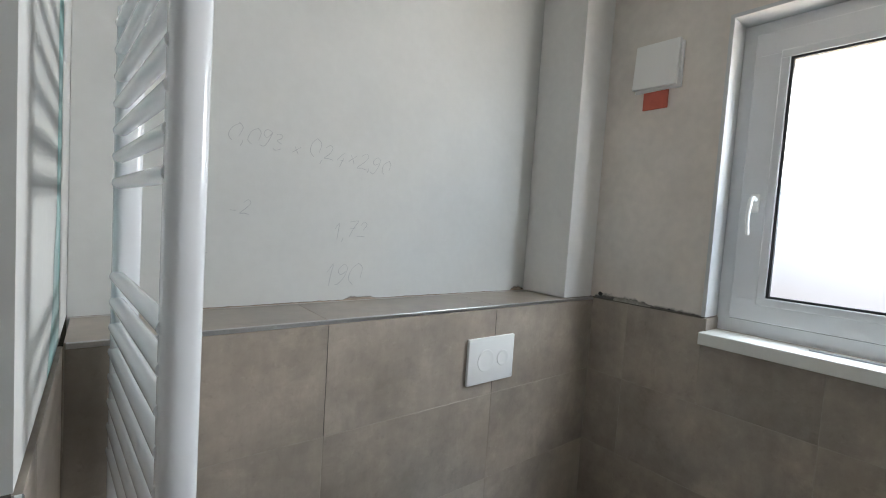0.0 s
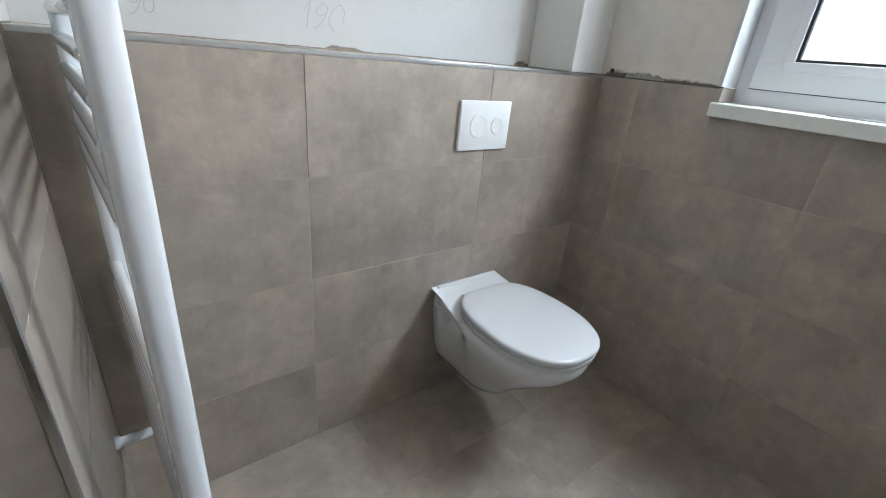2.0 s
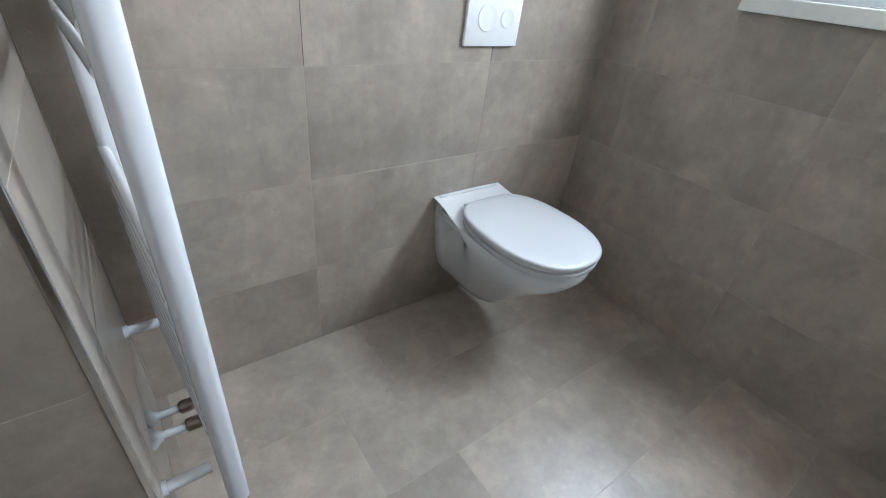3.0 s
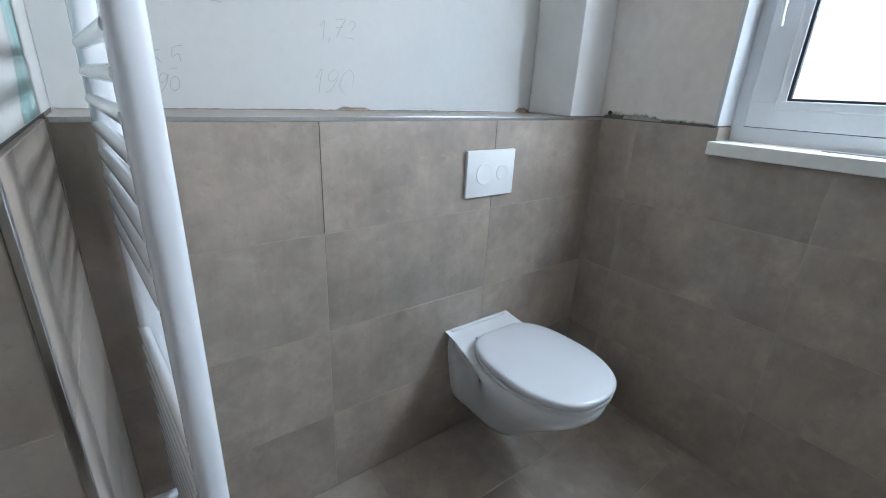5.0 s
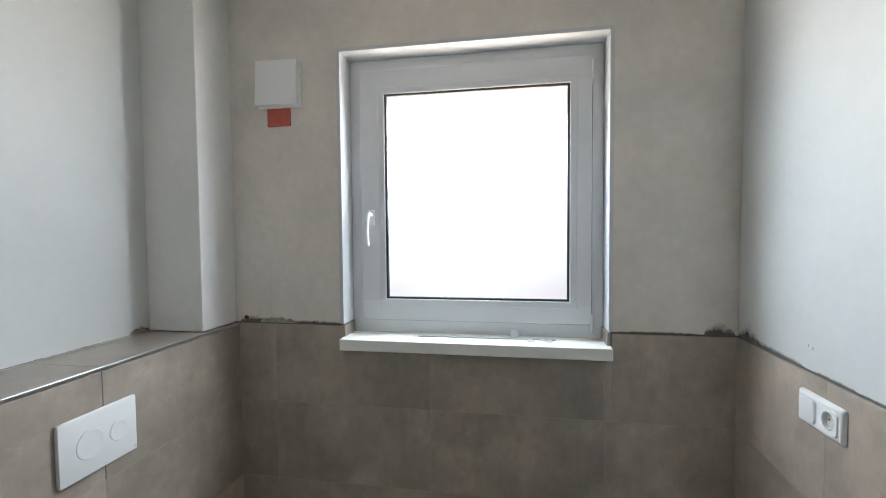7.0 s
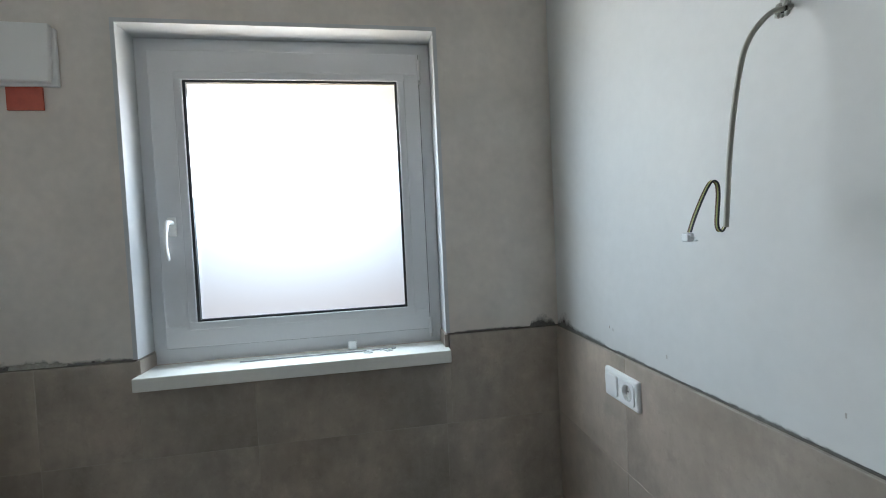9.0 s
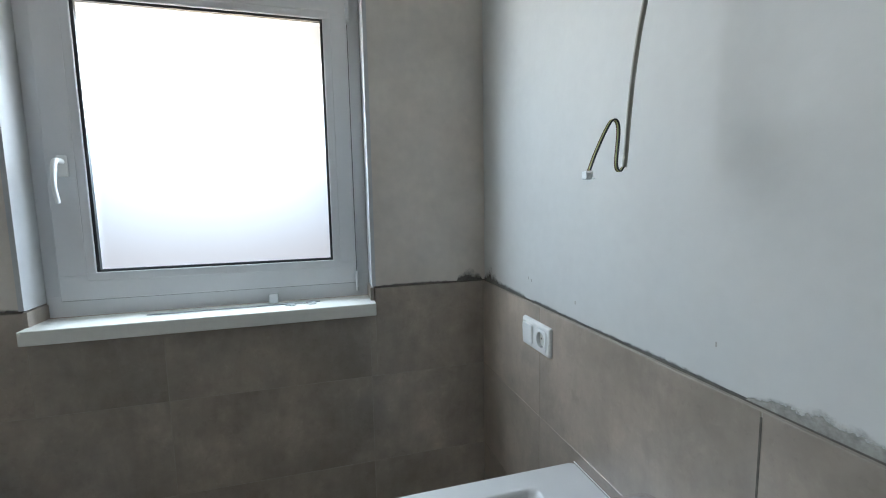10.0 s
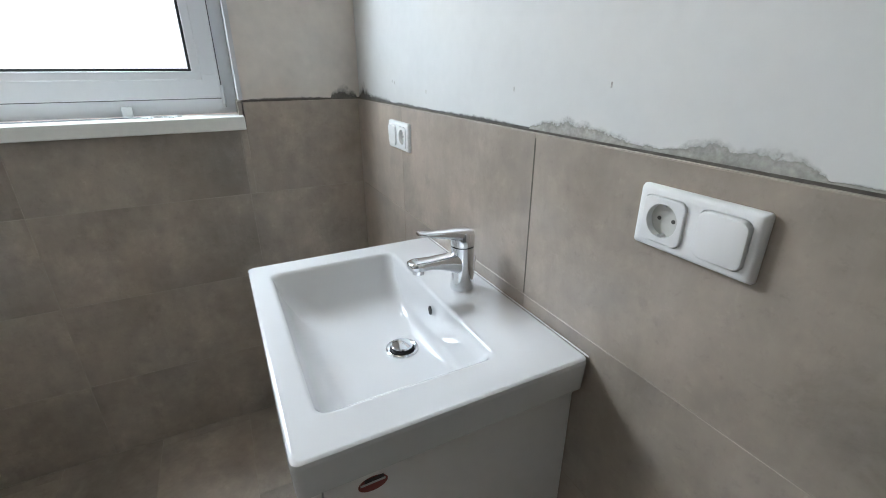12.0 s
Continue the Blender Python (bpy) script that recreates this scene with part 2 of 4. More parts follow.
# ---- the shell ----
floor = part("floor", box(BACK_X, 0.02, SOUTH_Y - 0.02, 0.02, -0.12, -0.0007), GROUT, label="grey grout bed under taupe concrete-look floor tiles", kind="structure")
# the ceiling stays out of view; its grey limits the bounce light
ceiling = part("ceiling", box(BACK_X - 0.12, FAR, SOUTH_Y - 0.13, 0.40, CEILING, CEILING + 0.15), UNSEEN_GREY, label="grey ceiling out of view, its tone set to limit bounce light", kind="structure")
tagged(floor, category="floor"), tagged(ceiling, category="ceiling")

wall_north = part("wall_north", box(WEST_X - 0.005, 0.0, LEDGE_Y, 0.40, 0, CEILING), PLASTER, label="white plastered wall above a tiled ledge, pencil figures on it", kind="structure")
prewall = part("prewall", box(WEST_X, 0.0, 0.0007, LEDGE_Y - 0.002, 0, TILE_TOP - 0.0095), GROUT, label="half-height boxed wall clad in taupe tiles", kind="structure")
wall_west = part("wall_west", box(BACK_X, WEST_X - 0.006, STUB_Y + 0.006, 0.40, TILE_TOP + 0.003, CEILING), PLASTER, label="white plastered wall behind the towel radiator", kind="structure")
wall_west_base = part("wall_west_base", box(BACK_X, WEST_X - 0.0007, STUB_Y + 0.0007, 0.0, 0, TILE_TOP - 0.003), GROUT, label="tiled lower wall behind the towel radiator", kind="structure")
wall_south = part("wall_south", box(BACK_X, 0.0, SOUTH_Y - 0.13, SOUTH_Y - 0.006, TILE_TOP + 0.003, CEILING), PLASTER, label="white plastered wall above taupe tiles", kind="structure")
wall_south_base = part("wall_south_base", box(BACK_X, 0.0, SOUTH_Y - 0.13, SOUTH_Y - 0.0007, 0, TILE_TOP - 0.003), GROUT, label="tiled lower wall behind the washbasin", kind="structure")
# closing wall out of view; its opening is added to weaken the bounce
bm = bmesh.new()
box(BACK_X - 0.12, BACK_X, SOUTH_Y - 0.13, -1.71, 0, CEILING, bm=bm)
box(BACK_X - 0.12, BACK_X, -0.56, STUB_Y + 0.2, 0, CEILING, bm=bm)
box(BACK_X - 0.12, BACK_X, -1.71, -0.56, 2.12, CEILING, bm=bm)
wall_back = part("wall_back", bm, PLASTER, label="plain white wall out of view, with an added opening to let light out", kind="structure")
# added box behind the opening, never in view, that swallows light
bm = bmesh.new()
HB = BACK_X - 1.62
box(HB - 0.1, BACK_X - 0.12, -2.5, -2.4, 0, CEILING, bm=bm)
box(HB - 0.1, BACK_X - 0.12, 0.2, 0.3, 0, CEILING, bm=bm)
box(HB - 0.1, HB, -2.4, 0.2, 0, CEILING, bm=bm)
box(BACK_X - 0.122, BACK_X - 0.12, -2.4, SOUTH_Y - 0.13, 0, CEILING, bm=bm)
box(BACK_X - 0.122, BACK_X - 0.12, STUB_Y + 0.2, 0.2, 0, CEILING, bm=bm)
box(HB - 0.1, BACK_X - 0.12, -2.5, 0.3, CEILING, CEILING + 0.1, bm=bm)
box(HB - 0.1, BACK_X, -2.5, 0.3, -0.1, -0.002, bm=bm)
wall_light_trap = part("wall_light_trap", bm, UNSEEN_GREY, label="added dim box out of view that takes up light behind the opening", kind="structure")

WY0, WY1, WZ0, WZ1 = -1.362, -0.427, 1.157, 2.196
bm = bmesh.new()
SP, NP = SOUTH_Y - 0.13, 0.40
box(0.006, FAR, SP, WY0, TILE_TOP + 0.003, CEILING, bm=bm)
box(0.006, FAR, WY1, NP, TILE_TOP + 0.003, CEILING, bm=bm)
box(0.006, FAR, WY0, WY1, WZ1, CEILING, bm=bm)
wall_east = part("wall_east", bm, BARE, label="bare grey-beige plastered window wall above taupe tiles", kind="structure")
bm = bmesh.new()
box(0.0007, FAR, SP, NP, 0, 1.115, bm=bm)
box(0.0007, FAR, SP, WY0 - 0.010, 1.115, TILE_TOP - 0.003, bm=bm)
box(0.0007, FAR, WY1 + 0.010, NP, 1.115, TILE_TOP - 0.003, bm=bm)
wall_east_base = part("wall_east_base", bm, GROUT, label="tiled lower window wall", kind="structure")
for w in (wall_north, prewall, wall_west, wall_west_base, wall_south, wall_south_base, wall_back, wall_light_trap, wall_east, wall_east_base):
    tagged(w, category="wall")
# dark open joints between the tile edge and the plaster
bm = bmesh.new()
box(0.0075, 0.05, SOUTH_Y - 0.05, WY0 - 0.012, 1.190, 1.210, bm=bm)
box(0.0075, 0.05, WY1 + 0.012, 0.10, 1.190, 1.210, bm=bm)
box(BACK_X + 0.002, 0.05, SOUTH_Y - 0.05, SOUTH_Y - 0.0075, 1.190, 1.210, bm=bm)
box(WEST_X - 0.05, WEST_X - 0.0075, STUB_Y + 0.009, 0.10, 1.190, 1.210, bm=bm)
joint = part("open_joint", bm, OPEN_GROUT, wall_east_base)

# white reveal plaster, its colour darkened against strong light, with metal corner beads
reveal = part("window_reveal", box(-0.0005, 0.20, WY1 - 0.0005, WY1 + 0.012, TILE_TOP + 0.004, WZ1 + 0.012), REVEAL_TONED, label="white smooth plastered window reveal with corner beads", kind="structure")
tagged(reveal, category="reveal")
part("reveal_side", box(-0.0005, 0.20, WY0 - 0.012, WY0 + 0.0005, TILE_TOP + 0.004, WZ1 + 0.012), REVEAL_TONED, reveal)
part("reveal_head", box(-0.0005, 0.20, WY0 + 0.0005, WY1 - 0.0005, WZ1 - 0.0005, WZ1 + 0.012), REVEAL_TONED, reveal)

# boxed pipe in the corner, over the ledge
pipe_boxing = part("pipe_boxing", box(-0.180, 0.004, 0.014, LEDGE_Y - 0.001, TILE_TOP + 0.002, CEILING, 0.003), LIFTED_PLASTER, label="white plastered pipe boxing standing on the tiled ledge", kind="structure")
tagged(pipe_boxing, category="boxing")

# ---- window ----
window = thing("window_1", "white plastic tilt-and-turn window with frosted pane", "window", (0.13, -0.9, 1.15), kind="structure")
window_inv = Matrix.Translation((-0.13, 0.9, -1.15))


def wpart(name, bm, mat, label="", parent=None, smooth=False):
    return part(name, turned(bm, window_inv), mat, parent or window, label, smooth)


def ring(y0, y1, z0, z1, w, x0, x1, bevel=0.0):
    bm = bmesh.new()
    box(x0, x1, y0, y1, z0, z0 + w, bevel, bm=bm)
    box(x0, x1, y0, y1, z1 - w, z1, bevel, bm=bm)
    box(x0, x1, y0, y0 + w, z0 + w - bevel, z1 - w + bevel, bevel, bm=bm)
    box(x0, x1, y1 - w, y1, z0 + w - bevel, z1 - w + bevel, bevel, bm=bm)
    return bm


GY0, GY1, GZ0, GZ1 = -1.240, -0.572, 1.293, 2.057
FX, SX = 0.100, 0.086
wpart("window_frame", ring(WY0 + 0.001, WY1 - 0.001, WZ0 + 0.001, WZ1 - 0.001, 0.062, FX, 0.165, 0.002), PVC)
sash = wpart("sash", ring(WY0 + 0.042, WY1 - 0.042, WZ0 + 0.050, WZ1 - 0.042, 0.0740, SX, 0.150, 0.003), PVC)
wpart("sash_gasket", ring(WY0 + 0.0395, WY1 - 0.0395, WZ0 + 0.0475, WZ1 - 0.0395, 0.02, FX - 0.002, 0.110), RUBBER, parent=sash)
wpart("glazing_bead", ring(GY0 - 0.0300, GY1 + 0.0310, GZ0 - 0.0300, GZ1 + 0.0300, 0.0260, SX - 0.003, 0.130, 0.003), PVC, parent=sash)
wpart("glazing_gasket", ring(GY0 - 0.0050, GY1 + 0.0050, GZ0 - 0.0055, GZ1 + 0.0050, 0.0085, SX + 0.001, 0.102), RUBBER, parent=sash)
pane = wpart("pane", box(0.100, 0.104, GY0 - 0.004, GY1 + 0.004, GZ0 - 0.004, GZ1 + 0.004), FROST, "frosted glass pane")
pane.visible_shadow = False
# handle
hy, hz = -0.512, 1.597
bm = box(SX - 0.008, SX - 0.0005, hy - 0.013, hy + 0.013, hz - 0.030, hz + 0.030, 0.0035, 3)
handle = wpart("window_handle", bm, PLASTIC, "white lever handle", smooth=True)
bm = tube([(SX - 0.005, hy, hz + 0.012), (SX - 0.026, hy, hz + 0.014), (SX - 0.040, hy + 0.001, hz + 0.008), (SX - 0.045, hy + 0.003, hz - 0.02), (SX - 0.046, hy + 0.004, hz - 0.06), (SX - 0.042, hy + 0.001, hz - 0.105)], [0.0085, 0.008, 0.0075, 0.0065, 0.006, 0.0045], 12, smooth_steps=5)
wpart("lever", bm, PLASTIC, parent=handle, smooth=True)
# hinges on the other stile
for z0, z1 in ((2.066, 2.136), (1.190, 1.246)):
    hinge = wpart("hinge", tube([(SX + 0.002, WY0 + 0.040, z0), (SX + 0.002, WY0 + 0.040, z1)], 0.0062, 14), PVC, smooth=True)
    wpart("hinge_pin", tube([(SX + 0.002, WY0 + 0.040, z0 - 0.012), (SX + 0.002, WY0 + 0.040, z0 - 0.001)], 0.0046, 10), ALU, parent=hinge)

GLOW = bpy.data.materials.new("bright_overcast")
GLOW.use_nodes = True
gn = GLOW.node_tree.nodes
gn.remove(gn["Principled BSDF"])
em = gn.new("ShaderNodeEmission")
em.inputs["Strength"].default_value = 1.35
gg, gsep, gramp = gn.new("ShaderNodeNewGeometry"), gn.new("ShaderNodeSeparateXYZ"), gn.new("ShaderNodeValToRGB")
gmap = gn.new("ShaderNodeMapRange")
gmap.inputs["From Min"].default_value, gmap.inputs["From Max"].default_value = 0.2, 2.4
gramp.color_ramp.elements[0].position, gramp.color_ramp.elements[0].color = 0.30, (0.82, 0.66, 0.57, 1)
gramp.color_ramp.elements[1].position, gramp.color_ramp.elements[1].color = 0.85, (0.98, 0.99, 1.0, 1)
gramp.color_ramp.elements.new(0.55).color = (0.66, 0.72, 0.86, 1)
for a, b in ((gg.outputs["Position"], gsep.inputs[0]), (gsep.outputs["Z"], gmap.inputs[0]), (gmap.outputs[0], gramp.inputs[0]), (gramp.outputs[0], em.inputs["Color"]), (em.outputs[0], gn["Material Output"].inputs[0])):
    GLOW.node_tree.links.new(a, b)
backdrop = part("backdrop", box(2.40, 2.42, -4.5, 2.7, -1.0, 5.0), GLOW, label="bright overcast sky over the ground outside", kind="structure")
tagged(backdrop, category="backdrop")

window_sill = part("window_sill", box(-0.040, FX - 0.001, WY0 - 0.007, WY1 + 0.002, 1.116, 1.157, 0.003), SILL, label="thick white laminate inner window sill", kind="structure")
tagged(window_sill, category="window sill")

# ---- ventilation cover with tape ----
vent = thing("vent_cover", "square white ventilation cover standing off the wall", "vent cover", (0.0, -0.188, 2.093))
part("base_frame", box(-0.008, 0.0055, -0.088, 0.080, -0.087, 0.076, 0.002), PLASTIC, vent)
lid = box(-0.028, -0.011, -0.081, 0.080, -0.080, 0.083, 0.003)
part("cover_panel", turned(lid, pose(0, 0, 0, 0, 2.5, 0) @ pose(0, 0, 0, 1.2, 0, 0)), PLASTIC, vent)
part("spacer", box(-0.014, -0.006, -0.03, 0.03, -0.03, 0.03), PLASTIC, vent)
tape = box(-0.0012, 0.0052, -0.231, -0.140, 1.941, 2.045, 0.0)
tagged(part("red_tape", tape, TAPE), "strip of orange-red masking tape below the cover", "tape")

# ---- flush plate ----
plate = thing("flush_plate", "white plastic dual flush plate on the tiled wall", "flush plate", (-0.5855, 0, 1.022))
part("cover", box(-0.1045, 0.1045, -0.012, 0.0, -0.076, 0.076, 0.0025), PLASTIC, plate, smooth=True)


def disc_button(cx, r):
    rim = bmesh.new()
    n = 40
    prof = ((r + 0.0010, -0.0116), (r + 0.0008, -0.0132), (r + 0.0002, -0.0140), (r - 0.0014, -0.0142), (r - 0.0060, -0.0134), (r * 0.5, -0.0130), (r * 0.1, -0.0129))
    loft([[(cx + a * math.cos(2 * math.pi * k / n), y, a * math.sin(2 * math.pi * k / n)) for k in range(n)] for a, y in prof], False, True, rim)
    return rim


for cx, r in ((-0.028, 0.036), (0.050, 0.026)):
    b = part("button", disc_button(cx, r), PLASTIC, plate, smooth=True)
part("logo_bar", box(0.094, 0.101, -0.0124, -0.0118, -0.067, -0.064), LIGHT_GREY, plate)

# ---- toilet ----
toilet = thing("toilet", "white wall-hung ceramic toilet with its lid closed", "toilet", (-0.584, 0, 0.014))


def toilet_outline(z, yf, wmax, wback, waist, n=44):
    """Half outline from the wall to the tip, mirrored: a flange at the wall, a waist, then the egg-shaped bowl."""
    half = []
    for i in range(n + 1):
        s = i / n
        y = -yf * math.sin(s ** 1.45 * math.pi / 2)
        u = -y / yf
        bowl = wmax * max(0.0, 1 - max(0.0, (u - 0.52) / 0.48) ** 2.3) ** 0.5
        flange = 1 / (1 + (-y / 0.042) ** 12)
        grow = min(1.0, max(0.0, (-y - 0.06) / 0.19))
        grow = grow * grow * (3 - 2 * grow)
        side = waist + (bowl - waist) * grow if u < 0.52 else bowl
        half.append((side + (wback - side) * flange, y))
    pts = [(w, y, z) for w, y in half] + [(-w, y, z) for w, y in reversed(half[:-1])]
    return pts


levels = ((0.4175, 0.538, 0.168, 0.132, 0.146), (0.412, 0.543, 0.172, 0.133, 0.148), (0.398, 0.544, 0.174, 0.134, 0.144), (0.388, 0.542, 0.174, 0.134, 0.124),
          (0.379, 0.538, 0.173, 0.134, 0.072), (0.352, 0.520, 0.168, 0.133, 0.070), (0.332, 0.502, 0.162, 0.131, 0.084), (0.312, 0.480, 0.155, 0.128, 0.103), (0.290, 0.455, 0.148, 0.125, 0.111),
          (0.255, 0.415, 0.135, 0.120, 0.114), (0.205, 0.360, 0.116, 0.112, 0.109), (0.160, 0.315, 0.100, 0.100, 0.098),
          (0.125, 0.285, 0.083, 0.084, 0.082), (0.108, 0.262, 0.062, 0.062, 0.061), (0.103, 0.225, 0.036, 0.036, 0.036))
bm = loft([toilet_outline(*l) for l in levels])
part("bowl", bm, CERAMIC, toilet, smooth=True)
def deck_ring(grow, z0, z1):
    """The flat shelf behind the seat, running into the rim on both sides."""
    pts = []
    for x, y in ((0.133, 0.0), (0.134, -0.045), (0.137, -0.085), (0.144, -0.13), (0.153, -0.18), (0.110, -0.185), (0.0, -0.185), (-0.110, -0.185), (-0.153, -0.18), (-0.144, -0.13), (-0.137, -0.085), (-0.134, -0.045), (-0.133, 0.0)):
        pts.append((x + math.copysign(grow, x) if x else 0.0, y, z0 + (z1 - z0) * min(1.0, -y / 0.18)))
    return pts


bm = loft([deck_ring(-0.004, 0.378, 0.394), deck_ring(0.0, 0.386, 0.399), deck_ring(0.0, 0.435, 0.414), deck_ring(-0.0015, 0.4405, 0.4165), deck_ring(-0.005, 0.4450, 0.4188), deck_ring(-0.010, 0.4478, 0.4197), deck_ring(-0.018, 0.4488, 0.4200)])
part("back_deck", bm, CERAMIC, toilet, smooth=True)


part("wall_rim", box(-0.130, 0.130, -0.017, -0.001, 0.438, 0.4535, 0.004, 3), CERAMIC, toilet, smooth=True)


def seat_ring(z, grow, n=48):
    pts = []
    for k in range(n):
        a = 2 * math.pi * k / n
        c, s = math.cos(a), math.sin(a)
        y = -0.335 + (0.212 + grow) * s * -1
        wide = (0.174 + grow) * (1 - 0.10 * max(0.0, -s) ** 1.5)
        x = wide * math.copysign(abs(c) ** 0.80, c)
        if s < 0:
            y = -0.335 + (0.232 + grow) * abs(s) ** 0.66
            x = (0.174 + grow) * math.copysign(abs(c) ** 0.44, c) * (1 - 0.12 * abs(s) ** 1.8)
        pts.append((x + 0.006, y, z))
    return pts


part("seat", loft([seat_ring(z, g) for z, g in ((0.4185, -0.006), (0.421, -0.001), (0.433, 0.000), (0.437, -0.005))]), SEAT_WHITE, toilet, smooth=True)
part("lid", loft([seat_ring(z, g) for z, g in ((0.440, -0.006), (0.4415, 0.000), (0.4500, 0.003), (0.4580, 0.0025), (0.4620, -0.001), (0.4640, -0.007), (0.4655, -0.040), (0.4665, -0.090), (0.467, -0.14))]), SEAT_WHITE, toilet, smooth=True)
for sx in (-1, 1):
    part("hinge", tube([(sx * 0.05, -0.098, 0.447), (sx * 0.085, -0.098, 0.447)], 0.007, 12), SEAT_WHITE, toilet, smooth=True)

# ---- towel radiator ----
RX, RY0, RY1, RZ0, RZ1 = -1.566, -0.455, -0.035, 0.085, 1.80
TURN = 0.0345
radiator = thing("towel_radiator", "white enamelled tubular towel radiator mounted on the wall", "radiator", (RX, (RY0 + RY1) / 2, RZ0))
rad_inv = Matrix.Translation((-RX, -(RY0 + RY1) / 2, -RZ0))


def rpart(name, bm, mat, label="", parent=None):
    return part(name, turned(bm, rad_inv), mat, parent or radiator, label, True)


def rad_x(y):
    """The radiator stands a little askew to the wall."""
    return -1.579 + TURN * (RY1 - y) / (RY1 - RY0)


def collector(y, bottom):
    prof = []
    for k in range(28):
        a = 2 * math.pi * k / 28
        c, d = math.cos(a), math.sin(a)
        x, w = 0.0213 * math.copysign(abs(c) ** 0.78, c), 0.0165 * math.copysign(abs(d) ** 0.78, d)
        prof.append((rad_x(y) + x * 0.98 - w * 0.20, y + x * 0.20 + w * 0.98))
    return loft([[(px, py, z) for px, py in prof] for z in (bottom, RZ1)])


for y, bottom in ((RY0, RZ0), (RY1, 0.320)):
    rpart("collector", collector(y, bottom), ENAMEL)
for z0, n in ((0.345, 10), (1.000, 8), (1.495, 7)):
    for i in range(n):
        z = z0 + 0.0465 * i
        rpart("rung", tube([(rad_x(RY0) - 0.0125, RY0 - 0.004, z), (rad_x(RY1) - 0.0130, RY1 + 0.006, z)], 0.0115, 14), ENAMEL)
for y, z in ((-0.095, 0.348), (-0.438, 0.212)):
    bracket = rpart("bracket", tube([(RX - 0.012, y, z), (WEST_X - 0.002, y, z)], 0.012, 14), ENAMEL)
    rpart("rosette", tube([(WEST_X + 0.010, y, z), (WEST_X, y, z)], 0.016, 16), ENAMEL, parent=bracket)
for y in (-0.285, -0.340):
    vx = rad_x(y) - 0.008
    v = rpart("valve", box(vx - 0.011, vx + 0.013, y - 0.013, y + 0.013, 0.232, 0.335, 0.003), PLASTIC)
    nut = loft([[(x, y + r * math.cos(math.pi * k / 8), 0.246 + r * math.sin(math.pi * k / 8)) for k in range(16)] for x, r in
                ((vx - 0.009, 0.0120), (vx - 0.013, 0.0150), (vx - 0.026, 0.0156), (vx - 0.036, 0.0150), (vx - 0.040, 0.0105))])
    rpart("union_nut", nut, BRASS, "brown-tinted metal union nut", v)
    rpart("pipe", tube([(vx - 0.038, y, 0.246), (WEST_X - 0.002, y, 0.246)], 0.0085, 12), LIGHT_GREY, parent=v)
    cone = loft([[(x, y + r * math.cos(math.pi * k / 9), 0.246 + r * math.sin(math.pi * k / 9)) for k in range(18)] for x, r in
                 ((WEST_X, 0.0235), (WEST_X + 0.006, 0.0225), (WEST_X + 0.016, 0.0130), (WEST_X + 0.022, 0.0100))])
    rpart("pipe_rosette", cone, LIGHT_GREY, parent=v)

